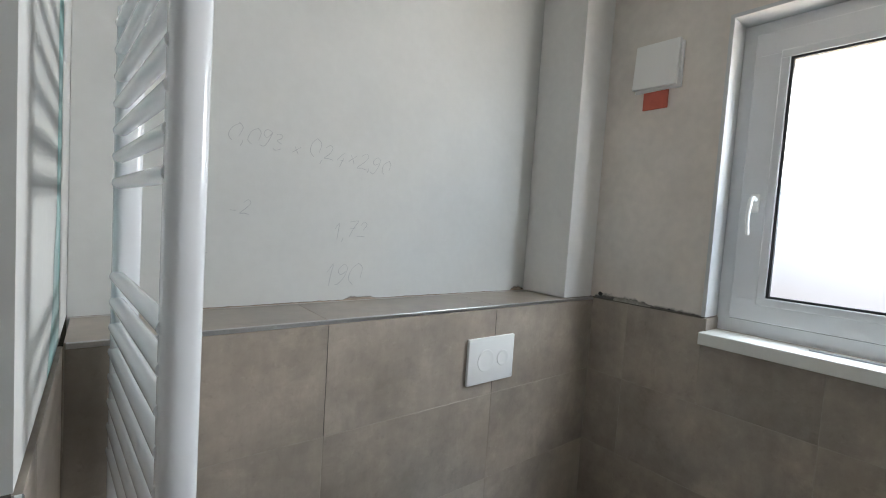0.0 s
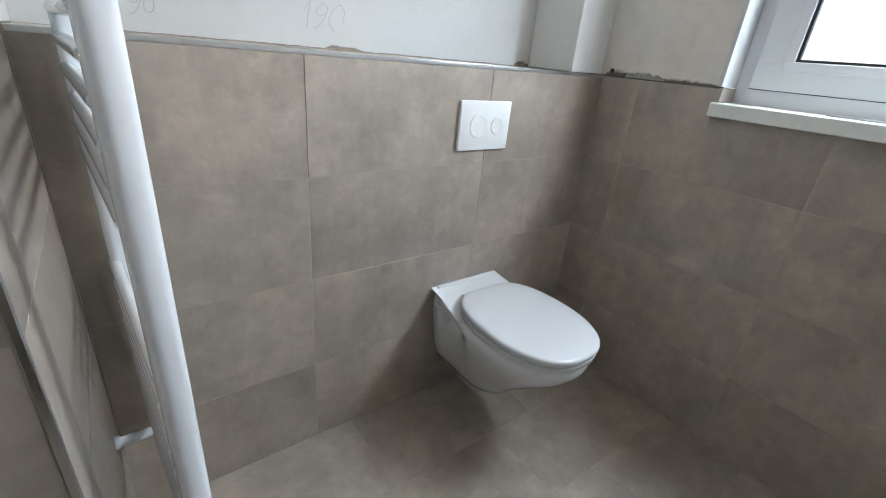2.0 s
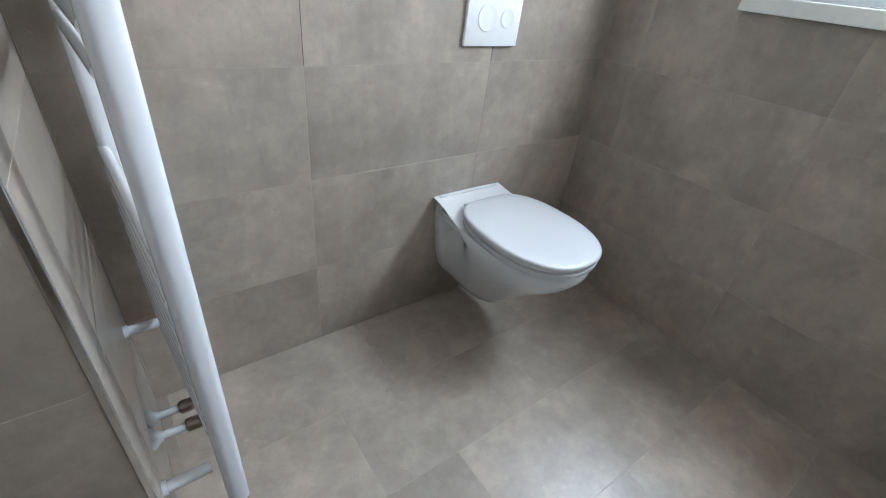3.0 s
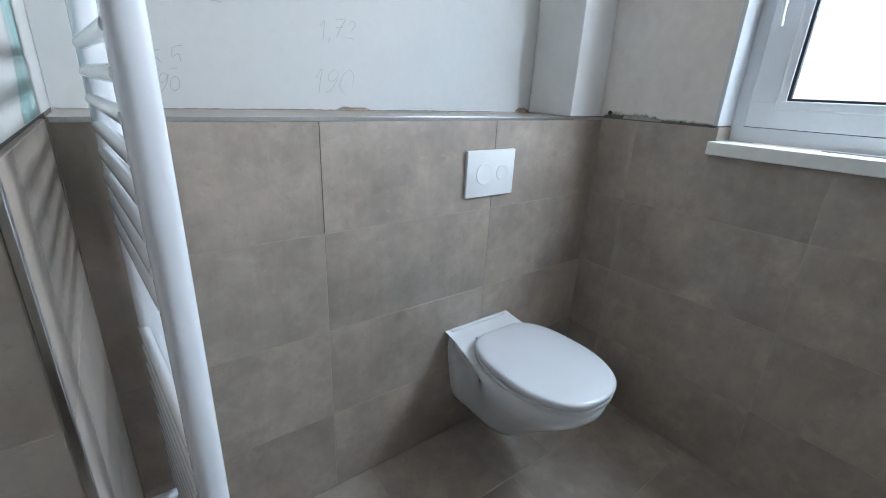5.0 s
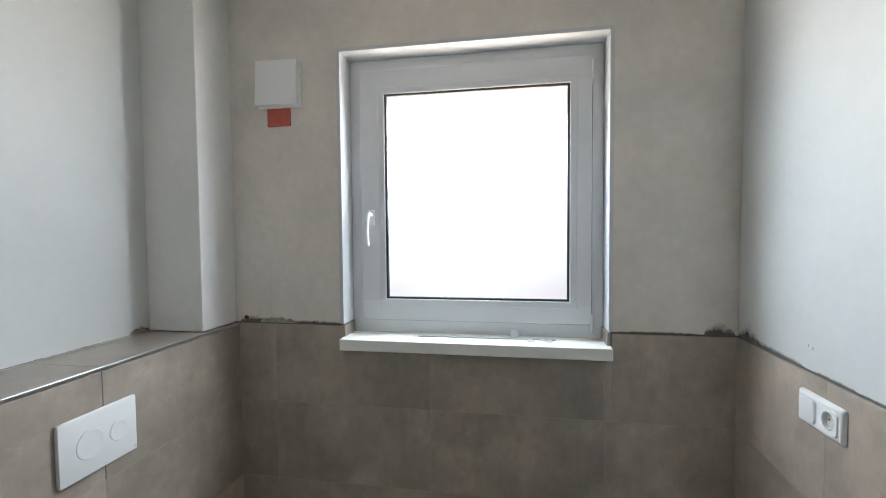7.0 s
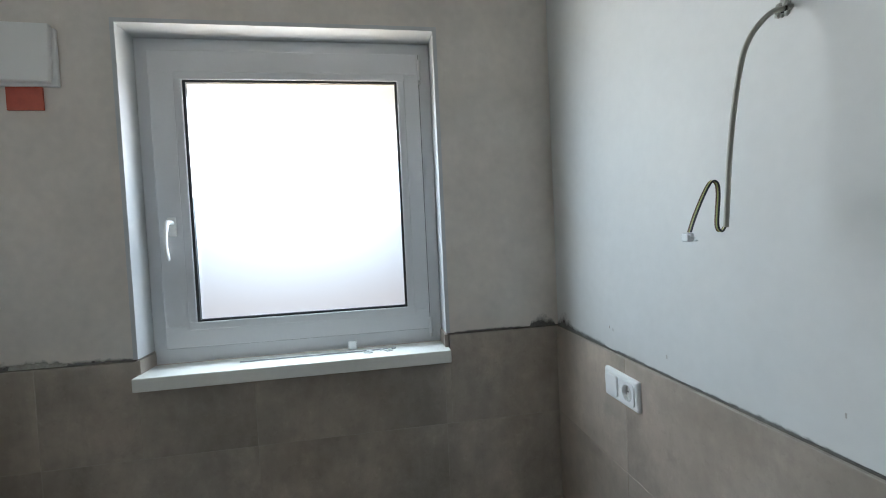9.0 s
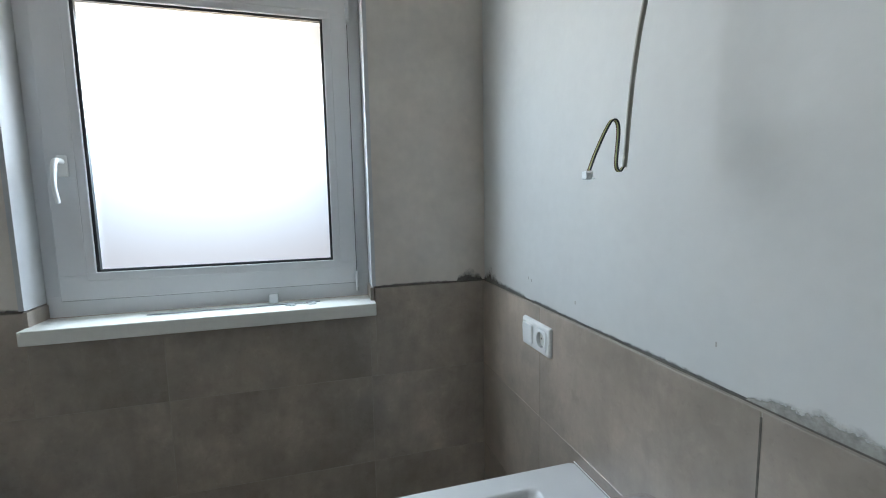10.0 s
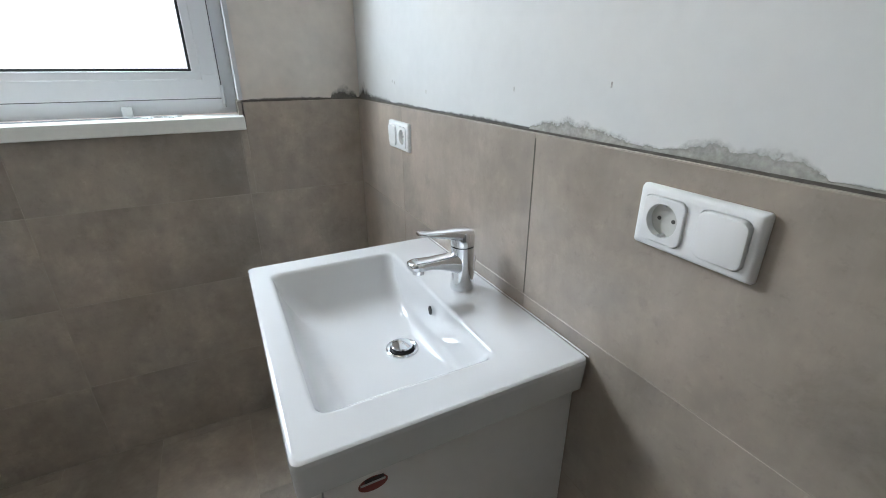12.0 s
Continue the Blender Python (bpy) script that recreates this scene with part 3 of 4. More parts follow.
# ---- sockets ----
def socket_unit(x, z, socket_side, label):
    s = thing("wall_socket", label, "socket", (0, 0, 0), "socket and switch units")
    s.matrix_world = SOUTH @ Matrix.Translation((-x, 0, z))
    prof = ((0.0740, 0.0385, 0.0), (0.0740, 0.0385, -0.004), (0.0722, 0.0367, -0.0085), (0.0690, 0.0335, -0.0105), (0.0642, 0.0289, -0.0108))
    bm = loft([[(px, y, pz) for px, pz, _ in rounded(0, 0, hx, hz, 0.004, 0)] for hx, hz, y in prof])
    bm.faces.remove(max(bm.faces, key=lambda f: len(f.verts) * 10 - f.calc_center_median().y))
    loft([[(px, y, pz) for px, pz, _ in rounded(0, 0, 0.0642, 0.0289, 0.004, 0)] for y in (-0.0108, -0.002)], False, True, bm)
    box(-0.0070, 0.0070, -0.0107, -0.002, -0.0292, 0.0292, bm=bm)
    for cx in (-0.0355, 0.0355):
        loft([[(cx + px, -0.0110, pz) for px, pz, _ in rounded(0, 0, h, h, r, 0, 7)] for h, r in ((0.0292, 0.0006), (0.0285, 0.0100))], False, False, bm)
    part("cover_frame", bm, PLASTIC, s, smooth=True)
    sx, rx = 0.0355 * socket_side, -0.0355 * socket_side
    n = 32
    plate = bmesh.new()
    rings = [[(sx + px, y, pz) for px, pz, _ in rounded(0, 0, h, h, 0.0098, 0, 7)] for h, y in ((0.0276, -0.0025), (0.0276, -0.0125), (0.0265, -0.0135))]
    loft(rings, False, False, plate)
    face = [(sx + 0.0205 * math.cos(2 * math.pi * (k + 0.5) / n + 0), -0.0135, 0.0205 * math.sin(2 * math.pi * (k + 0.5) / n)) for k in range(n)]
    outer = [(sx + px, -0.0135, pz) for px, pz, _ in rounded(0, 0, 0.0265, 0.0265, 0.0085, 0, 7)]
    loft([outer, face], False, False, plate)
    loft([face, [(px, -0.003, pz) for px, _, pz in face]], False, False, plate)
    ins = part("socket_insert", plate, PLASTIC, s, smooth=True)
    well = tube([(sx, -0.0012, 0), (sx, -0.004, 0)], 0.0206, 28)
    part("socket_well", well, SOCKET_GREY, ins)
    # flat dark discs in place of the shaded pin holes
    for dx in (-0.0095, 0.0095):
        part("pin_hole", tube([(sx + dx, -0.0035, 0), (sx + dx, -0.0046, 0)], 0.0026, 12), PIN_HOLE, ins)
    for dz in (-0.019, 0.019):
        part("earth_clip", box(sx - 0.002, sx + 0.002, -0.0125, -0.003, dz - 0.0015, dz + 0.0015), ALU, ins)
    bm = loft([[(rx + px, y, pz) for px, pz, _ in rounded(0, 0, h, h, 0.0098, 0, 7)] for h, y in ((0.0274, -0.0035), (0.0274, -0.0128), (0.0264, -0.0150), (0.0236, -0.0158))])
    part("rocker", turned(bm, pose(0, 0, 0, 2.0, 0, 0)), PLASTIC, s, smooth=True)
    return s


socket_unit(-0.403, 1.119, 1, "white double unit of socket and rocker near the corner")
socket_unit(-1.305, 1.127, -1, "white double unit of socket and rocker beside the washbasin")

# ---- washbasin on its cabinet ----
BX, BY, BT = -0.882, -1.5195, 0.871
basin = thing("washbasin", "white rectangular ceramic washbasin with an overflow hole", "washbasin", (BX, BY, BT - 0.061))
basin_inv = Matrix.Translation((-BX, -BY, -(BT - 0.061)))


def bpart(name, bm, mat, label="", smooth=True):
    return part(name, turned(bm, basin_inv), mat, basin, label, smooth)


HX, HY = 0.305, 0.2295
seg = 7
outer = [(HX - 0.010, HY - 0.006, BT - 0.061), (HX - 0.002, HY - 0.002, BT - 0.058), (HX, HY, BT - 0.009), (HX - 0.0001, HY - 0.0001, BT - 0.0075), (HX - 0.0014, HY - 0.0014, BT - 0.0022), (HX - 0.0050, HY - 0.0050, BT), (HX - 0.0070, HY - 0.0070, BT)]
rings = [rounded(BX, BY, hx, hy, 0.012, z, seg) for hx, hy, z in outer]
cx, cy, ix, iy = BX + 0.006, -1.477, 0.242, 0.146
inner = [(ix + 0.004, iy + 0.004, BT, 0.022, 0), (ix + 0.001, iy + 0.001, BT, 0.020, 0), (ix - 0.003, iy - 0.003, BT - 0.0015, 0.020, 0), (ix - 0.007, iy - 0.006, BT - 0.007, 0.022, 0), (ix - 0.024, iy - 0.014, BT - 0.040, 0.030, -0.003),
         (ix - 0.052, iy - 0.027, BT - 0.078, 0.042, -0.014), (ix - 0.078, iy - 0.040, BT - 0.096, 0.048, -0.024), (ix - 0.12, iy - 0.065, BT - 0.106, 0.05, -0.040), (ix - 0.17, iy - 0.095, BT - 0.111, 0.04, -0.056), (0.03, 0.03, BT - 0.115, 0.0299, -0.072)]
rings += [rounded(cx, cy + dy, hx, hy, r, z, seg) for hx, hy, z, r, dy in inner]
bpart("basin_body", loft(rings, False, False), CERAMIC)
DX, DY, DZ = cx, cy - 0.072, BT - 0.1155
n = 32
bm = loft([[(DX + r * math.cos(2 * math.pi * k / n), DY + r * math.sin(2 * math.pi * k / n), DZ + z) for k in range(n)] for r, z in ((0.0345, 0.0), (0.034, 0.0035), (0.030, 0.005), (0.024, 0.002), (0.021, -0.004))], False, True)
bpart("drain_ring", bm, CHROME, "chrome drain ring")
bm = loft([[(DX + r * math.cos(2 * math.pi * k / n), DY + r * math.sin(2 * math.pi * k / n), DZ + z) for k in range(n)] for r, z in ((0.010, -0.003), (0.010, 0.0060), (0.0215, 0.0065), (0.0225, 0.0100), (0.0205, 0.0130), (0.010, 0.0148), (0.002, 0.0152))])
bpart("drain_plug", bm, CHROME, "raised chrome plug")
# black disc for the shade under the plug
bpart("drain_shade", tube([(DX, DY, DZ - 0.003), (DX, DY, DZ + 0.0030)], 0.0240, 28), HOLE_SHADE, "black disc for the shade in the drain opening")
# black oval laid on the ceramic for the overflow's shade
bm = loft([[(DX - 0.016 + 0.007 * math.cos(2 * math.pi * k / 20), -1.6095 - y, BT - 0.030 + 0.0100 * math.sin(2 * math.pi * k / 20)) for k in range(20)] for y in (-0.0035, -0.0015)])
bpart("overflow_hole", bm, HOLE_SHADE, "black oval disc for the shaded overflow hole", False)

bpart("sealant_bead", tube([(BX - HX + 0.004, SOUTH_Y + 0.0015, BT), (BX + HX - 0.004, SOUTH_Y + 0.0015, BT)], 0.0014, 8), PLASTIC, "white silicone bead along the wall")

# tap
tap = thing("basin_tap", "chrome single-lever mixer tap on the washbasin", "tap", (BX, -1.686, BT))
bm = bmesh.new()
n = 28
loft([[(r * math.cos(2 * math.pi * k / n), r * math.sin(2 * math.pi * k / n) + dy, z) for k in range(n)] for r, z, dy in
      ((0.0245, 0.0, 0), (0.0252, 0.003, 0), (0.0243, 0.010, 0), (0.0232, 0.05, 0), (0.0238, 0.092, 0), (0.0240, 0.0945, 0))], bm=bm)
part("tap_body", bm, CHROME, tap, smooth=True)
def soft_oval(k, n, power=0.62):
    """A rounded, slightly boxy section."""
    c, d = math.cos(2 * math.pi * k / n), math.sin(2 * math.pi * k / n)
    return math.copysign(abs(c) ** power, c), math.copysign(abs(d) ** power, d)


bm = loft([[(w * soft_oval(k, 28)[0], y, z + h * soft_oval(k, 28)[1]) for k in range(28)] for y, z, w, h in
           ((0.004, 0.056, 0.0205, 0.026), (0.022, 0.061, 0.0200, 0.020), (0.042, 0.0655, 0.0190, 0.0145), (0.070, 0.0690, 0.0180, 0.0105), (0.094, 0.0708, 0.0188, 0.0102), (0.108, 0.0710, 0.0184, 0.0098), (0.1150, 0.0708, 0.0160, 0.0082), (0.1180, 0.0706, 0.0110, 0.0050))])
part("spout", bm, CHROME, tap, smooth=True)
part("aerator", tube([(0, 0.098, 0.064), (0, 0.0985, 0.053)], 0.0115, 20), CHROME, tap, smooth=True)
bm = loft([[(r * math.cos(2 * math.pi * k / n), r * math.sin(2 * math.pi * k / n), z) for k in range(n)] for r, z in
           ((0.0236, 0.0965), (0.0242, 0.099), (0.0242, 0.117), (0.0222, 0.125), (0.015, 0.130), (0.003, 0.131))])
part("lever_cap", bm, CHROME, tap, smooth=True)
bm = loft([[(w * soft_oval(k, 28, 0.75)[0], y, z + h * soft_oval(k, 28, 0.75)[1]) for k in range(28)] for y, z, w, h in
           ((-0.016, 0.117, 0.0150, 0.0090), (-0.004, 0.119, 0.0215, 0.0125), (0.016, 0.1215, 0.0215, 0.0115), (0.036, 0.1250, 0.0198, 0.0085), (0.060, 0.1290, 0.0180, 0.0064), (0.080, 0.1325, 0.0164, 0.0052), (0.092, 0.1345, 0.0140, 0.0042), (0.098, 0.1354, 0.0085, 0.0028))])
part("lever", bm, CHROME, tap, smooth=True)
part("pop_up_knob", tube([(0, -0.026, 0.005), (0, -0.026, 0.055), (0, -0.026, 0.060)], 0.003, 10), CHROME, tap, smooth=True)
part("knob", tube([(0, -0.026, 0.056), (0, -0.026, 0.067)], 0.0055, 14), CHROME, tap, smooth=True)

# cabinet
vanity = thing("vanity_cabinet", "white wall-hung vanity cabinet under the washbasin", "cabinet", (BX, -1.5, 0.30))
van_inv = Matrix.Translation((-BX, 1.5, -0.30))
VX0, VX1, VY1, VZ0, VZ1 = -1.160, -0.604, -1.306, 0.30, 0.808
for x0, x1 in ((VX0, VX0 + 0.016), (VX1 - 0.016, VX1)):
    part("side_panel", turned(box(x0, x1, SOUTH_Y + 0.0015, VY1 - 0.019, VZ0, VZ1, 0.001), van_inv), LACQUER, vanity)
part("bottom_panel", turned(box(VX0 + 0.0165, VX1 - 0.0165, SOUTH_Y + 0.0015, VY1 - 0.019, VZ0, VZ0 + 0.016), van_inv), LACQUER, vanity)
part("back_panel", turned(box(VX0 + 0.0165, VX1 - 0.0165, SOUTH_Y + 0.0015, SOUTH_Y + 0.010, VZ0 + 0.0165, VZ1 - 0.001), van_inv), LACQUER, vanity)
for z0, z1 in ((VZ0, 0.552), (0.556, VZ1 - 0.002)):
    part("drawer_front", turned(box(VX0 + 0.001, VX1 - 0.001, VY1 - 0.0175, VY1, z0, z1, 0.0015), van_inv), LACQUER, vanity)
# sticker on the side panel
stk = [(VX0 - 0.0006, -1.392 + 0.0215 * math.cos(a), 0.764 + 0.0130 * math.sin(a)) for a in [2 * math.pi * k / 28 for k in range(28)]]
st = loft([stk, [(x + 0.0008, y, z) for x, y, z in stk]])
sticker = tagged(part("oval_sticker", st, RED), "dark red and black oval sticker on the cabinet side", "sticker")
part("stripe", box(VX0 - 0.0012, VX0 - 0.0004, -1.410, -1.374, 0.7650, 0.7685), LIGHT_GREY, sticker)
part("black_field", box(VX0 - 0.0012, VX0 - 0.0004, -1.408, -1.380, 0.7690, 0.7755), INK, sticker)

# ---- cable with a connector ----
cable = thing("hanging_cable", "grey electric cable hanging from the wall, wires in a connector", "cable", (-0.85, SOUTH_Y, 1.80))
cab_inv = Matrix.Translation((0.85, -SOUTH_Y, -1.80))
CP = [(-0.852, -1.765, 1.848), (-0.853, -1.730, 1.838), (-0.852, -1.692, 1.795), (-0.845, -1.680, 1.735), (-0.836, -1.674, 1.645), (-0.829, -1.670, 1.525)]
part("sheath", turned(tube(CP, 0.0040, 12, smooth_steps=8), cab_inv), CABLE, cable, smooth=True)
for k, m in enumerate((WIRE_DARK, WIRE_GREEN, WIRE_BROWN)):
    o = (k - 1) * 0.0030
    W = [(-0.829 + o * 0.4, -1.670, 1.529), (-0.827 + o, -1.663, 1.519), (-0.827 + o, -1.656, 1.530), (-0.832 + o, -1.655, 1.575), (-0.835 + o, -1.650, 1.592), (-0.834 + o, -1.642, 1.595), (-0.831 + o, -1.633, 1.580), (-0.830 + o, -1.616, 1.545), (-0.830 + o, -1.606, 1.520)]
    part("wire", turned(tube(W, 0.0014, 8, smooth_steps=6), cab_inv), m, cable, smooth=True)
con = box(-0.837, -0.823, -1.609, -1.597, 1.506, 1.519, 0.002)
con = part("connector", turned(con, cab_inv), CLEAR, cable, "clear plastic wire connector")
for k in range(3):
    lever_bm = box(-0.844, -0.837, -1.6085 + 0.004 * k, -1.6060 + 0.004 * k, 1.5065 + 0.0045 * k, 1.5085 + 0.0045 * k, 0.0006)
    part("connector_lever", turned(lever_bm, cab_inv), CLEAR, con)
crumb = random.Random(3)
bm = bmesh.new()
for k in range(9):
    a = 2 * math.pi * k / 9
    r = 0.010 * crumb.uniform(0.7, 1.25)
    c = bmesh.ops.create_icosphere(bm, subdivisions=1, radius=0.0048 * crumb.uniform(0.7, 1.3))["verts"]
    bmesh.ops.translate(bm, verts=c, vec=(-0.852 + r * math.cos(a), SOUTH_Y - 0.0055, 1.848 + r * math.sin(a)))
part("plaster_crumbs", turned(bm, cab_inv), MORTAR, cable, "rough plaster round the cable's hole")
hole = tube([(-0.852, SOUTH_Y - 0.0045, 1.848), (-0.852, SOUTH_Y - 0.0075, 1.848)], 0.009, 12)
part("wall_hole", turned(hole, cab_inv), DARK, cable)

# ---- small things on the sill ----
rod = tube([(0.040, -0.700, 1.1595), (0.044, -1.195, 1.1595)], 0.0022, 8)
tagged(part("metal_rod", rod, GREY_METAL, smooth=True), "thin metal rod lying on the window sill", "rod")
clip = box(0.070, 0.074, -1.066, -1.036, 1.1575, 1.190, 0.004)
tagged(part("plastic_clip", clip, CLEAR), "small clear plastic tab standing on the sill", "clip")
rnd = random.Random(4)
for k in range(9):
    y, x = -1.085 - 0.10 * rnd.random(), 0.015 + 0.035 * rnd.random()
    s = box(-0.012, 0.012, -0.003, 0.003, 0, 0.004, 0.001)
    scrap = part("plastic_scrap", turned(s, pose(x, y, 1.1575, 0, 0, rnd.random() * 180)), CLEAR)
    tagged(scrap, "small scrap of clear plastic on the sill", "scrap", "scraps on the sill")

# ---- trims ----
trim = part("ledge_trim", box(WEST_X + 0.004, 0.0, -0.0012, 0.009, TILE_TOP - 0.0095, TILE_TOP + 0.001, 0.001), ALU, label="aluminium tile edge trim along the ledge", kind="structure")
trim2 = part("corner_trim", box(WEST_X - 0.009, WEST_X + 0.0012, STUB_Y - 0.0012, STUB_Y + 0.009, 0.0, TILE_TOP, 0.0015), POLISHED, label="polished metal tile corner trim on the outer wall corner", kind="structure")
tagged(trim, category="trim"), tagged(trim2, category="trim")

sealant = part("corner_sealant", tube([(WEST_X + 0.001, -0.001, 0.0), (WEST_X + 0.001, -0.001, TILE_TOP - 0.004)], 0.0022, 8), GROUT, label="light grey sealant bead in the tiled corner", kind="structure")
tagged(sealant, category="sealant")

# ---- residues above the tiles ----
def smear_material(name, color, density, grain=45.0):
    """A smear that thins out upwards: its cover breaks up by noise over the smear's own height."""
    m = material(name, color, 0.95, spots=0.22, scale=grain, fine=0.14, fine_scale=170, bump=0.3, bump_scale=160)
    n, link = m.node_tree.nodes, m.node_tree.links.new
    uv, sep = n.new("ShaderNodeUVMap"), n.new("ShaderNodeSeparateXYZ")
    uv.uv_map = "smear"
    link(uv.outputs[0], sep.inputs[0])
    geo, tex = n.new("ShaderNodeNewGeometry"), n.new("ShaderNodeTexNoise")
    tex.inputs["Scale"].default_value, tex.inputs["Detail"].default_value, tex.inputs["Roughness"].default_value = 55, 7, 0.65
    link(geo.outputs["Position"], tex.inputs["Vector"])
    mix, cover = n.new("ShaderNodeMath"), n.new("ShaderNodeMapRange")
    mix.operation = "MULTIPLY_ADD"
    mix.inputs[1].default_value = -0.85
    link(sep.outputs["Y"], mix.inputs[0])
    link(tex.outputs["Fac"], mix.inputs[2])
    cover.interpolation_type = "SMOOTHSTEP"
    cover.inputs["From Min"].default_value, cover.inputs["From Max"].default_value = -0.30, 0.30
    cover.inputs["To Min"].default_value, cover.inputs["To Max"].default_value = 0.0, density
    link(mix.outputs[0], cover.inputs["Value"])
    link(cover.outputs[0], n["Principled BSDF"].inputs["Alpha"])
    return m


GREY_SMEAR = smear_material("grey_adhesive_smear", (0.43, 0.415, 0.375), 0.8)
DARK_SMEAR = smear_material("dark_adhesive_smear", (0.18, 0.175, 0.16), 0.70)
BROWN_SMEAR = smear_material("brown_plaster_damage", (0.36, 0.29, 0.23), 1.0, 30.0)


def residue(name, m, u0, u1, height, mat, seed, parent, base=TILE_TOP + 0.001, off=-0.006):
    """A thin smear with an uneven upper edge along a wall's local x."""
    bm = bmesh.new()
    lay = bm.loops.layers.uv.new("smear")
    n = max(8, int((u1 - u0) / 0.005))
    cols = []
    for i in range(n + 1):
        u = u0 + (u1 - u0) * i / n
        e = abs(math.sin(math.pi * i / n)) ** 0.5
        h = height * e * (1.0 + 0.45 * noise.noise(Vector((u * 11, seed, 0))) + 0.25 * noise.noise(Vector((u * 45, seed, 3))))
        cols.append([(bm.verts.new((u, -off - 0.0009 + 0.0004 * v, base + max(h, 0.0012) * v)), v) for v in (0.0, 0.5, 1.0)])
    for a, b in zip(cols, cols[1:]):
        for k in range(2):
            quad = (a[k], b[k], b[k + 1], a[k + 1])
            f = bm.faces.new([q[0] for q in quad])
            for loop, q in zip(f.loops, quad):
                loop[lay].uv = (0.0, q[1])
    return part(name, turned(bm, m), mat, parent)


for u0, u1, h, seed, mt in ((0.0, 0.13, 0.045, 1, DARK_SMEAR), (0.05, 0.34, 0.020, 2, DARK_SMEAR), (0.30, 0.62, 0.009, 7, DARK_SMEAR), (0.58, 1.02, 0.008, 3, DARK_SMEAR), (0.98, 1.20, 0.027, 4, GREY_SMEAR), (1.17, 1.30, 0.012, 8, GREY_SMEAR), (1.25, 1.41, 0.031, 5, GREY_SMEAR), (1.39, 1.9, 0.008, 6, GREY_SMEAR)):
    residue("adhesive_smear", SOUTH, u0, u1, h, mt, seed, wall_south)
for u0, u1, h, seed, mt in ((0.0, 0.10, 0.034, 10, DARK_SMEAR), (0.06, 0.25, 0.030, 11, GREY_SMEAR), (0.20, 0.43, 0.016, 12, DARK_SMEAR), (1.38, 1.66, 0.010, 13, DARK_SMEAR), (1.655, 1.75, 0.046, 14, DARK_SMEAR)):
    residue("adhesive_smear", EAST, u0, u1, h, mt, seed, wall_east)
for u0, u1, h, seed, mt in ((-1.02, -0.90, 0.020, 21, BROWN_SMEAR), (-0.26, -0.175, 0.026, 22, BROWN_SMEAR), (-1.67, -0.2, 0.006, 23, BROWN_SMEAR)):
    residue("plaster_damage", pose(0, LEDGE_Y, 0), u0, u1, h, mt, seed, wall_north, off=0.0)
for m, u, z, r, base in ((EAST, 0.028, 1.219, 0.010, wall_east), (EAST, 0.305, 1.207, 0.004, wall_east), (SOUTH, 0.05, 1.222, 0.006, wall_south), (NORTH, -0.19, 1.208, 0.004, wall_north)):
    off = LEDGE_Y if base is wall_north else 0.006
    hb = [(u + r * (1 + 0.5 * noise.noise(Vector((k * 1.7, r * 900, 2)))) * math.cos(2 * math.pi * k / 11), off - 0.0009, z + 0.8 * r * (1 + 0.5 * noise.noise(Vector((k * 2.3, 5, r * 700)))) * math.sin(2 * math.pi * k / 11)) for k in range(11)]
    part("plaster_hole", turned(loft([hb, [(x, y + 0.002, zz) for x, y, zz in hb]]), m), DARK, base)
for u, z, w in ((0.335, 1.262, 0.004), (0.352, 1.258, 0.004), (0.93, 1.262, 0.003), (1.147, 1.275, 0.003), (0.565, 1.243, 0.005)):
    part("scuff_mark", turned(box(u - w / 2, u + w / 2, 0.0055, 0.007, z - 0.004, z + 0.004, 0.0007), SOUTH), MORTAR, wall_south)
# unpainted green board near the corner, over the tiles
gr = bmesh.new()
n = 24
top = []
for i in range(n + 1):
    z = 1.205 + 0.60 * i / n
    w = 0.085 + 0.05 * noise.noise(Vector((z * 9, 1, 1))) + 0.13 * max(0.0, 1.40 - z) / 0.2
    top.append((gr.verts.new((WEST_X - 0.0055, -0.0, z)), gr.verts.new((WEST_X - 0.0055, -w, z))))
for a, b in zip(top, top[1:]):
    gr.faces.new((a[0], a[1], b[1], b[0]))
part("green_board_strip", gr, GREEN, wall_west, "unpainted green wallboard strip")

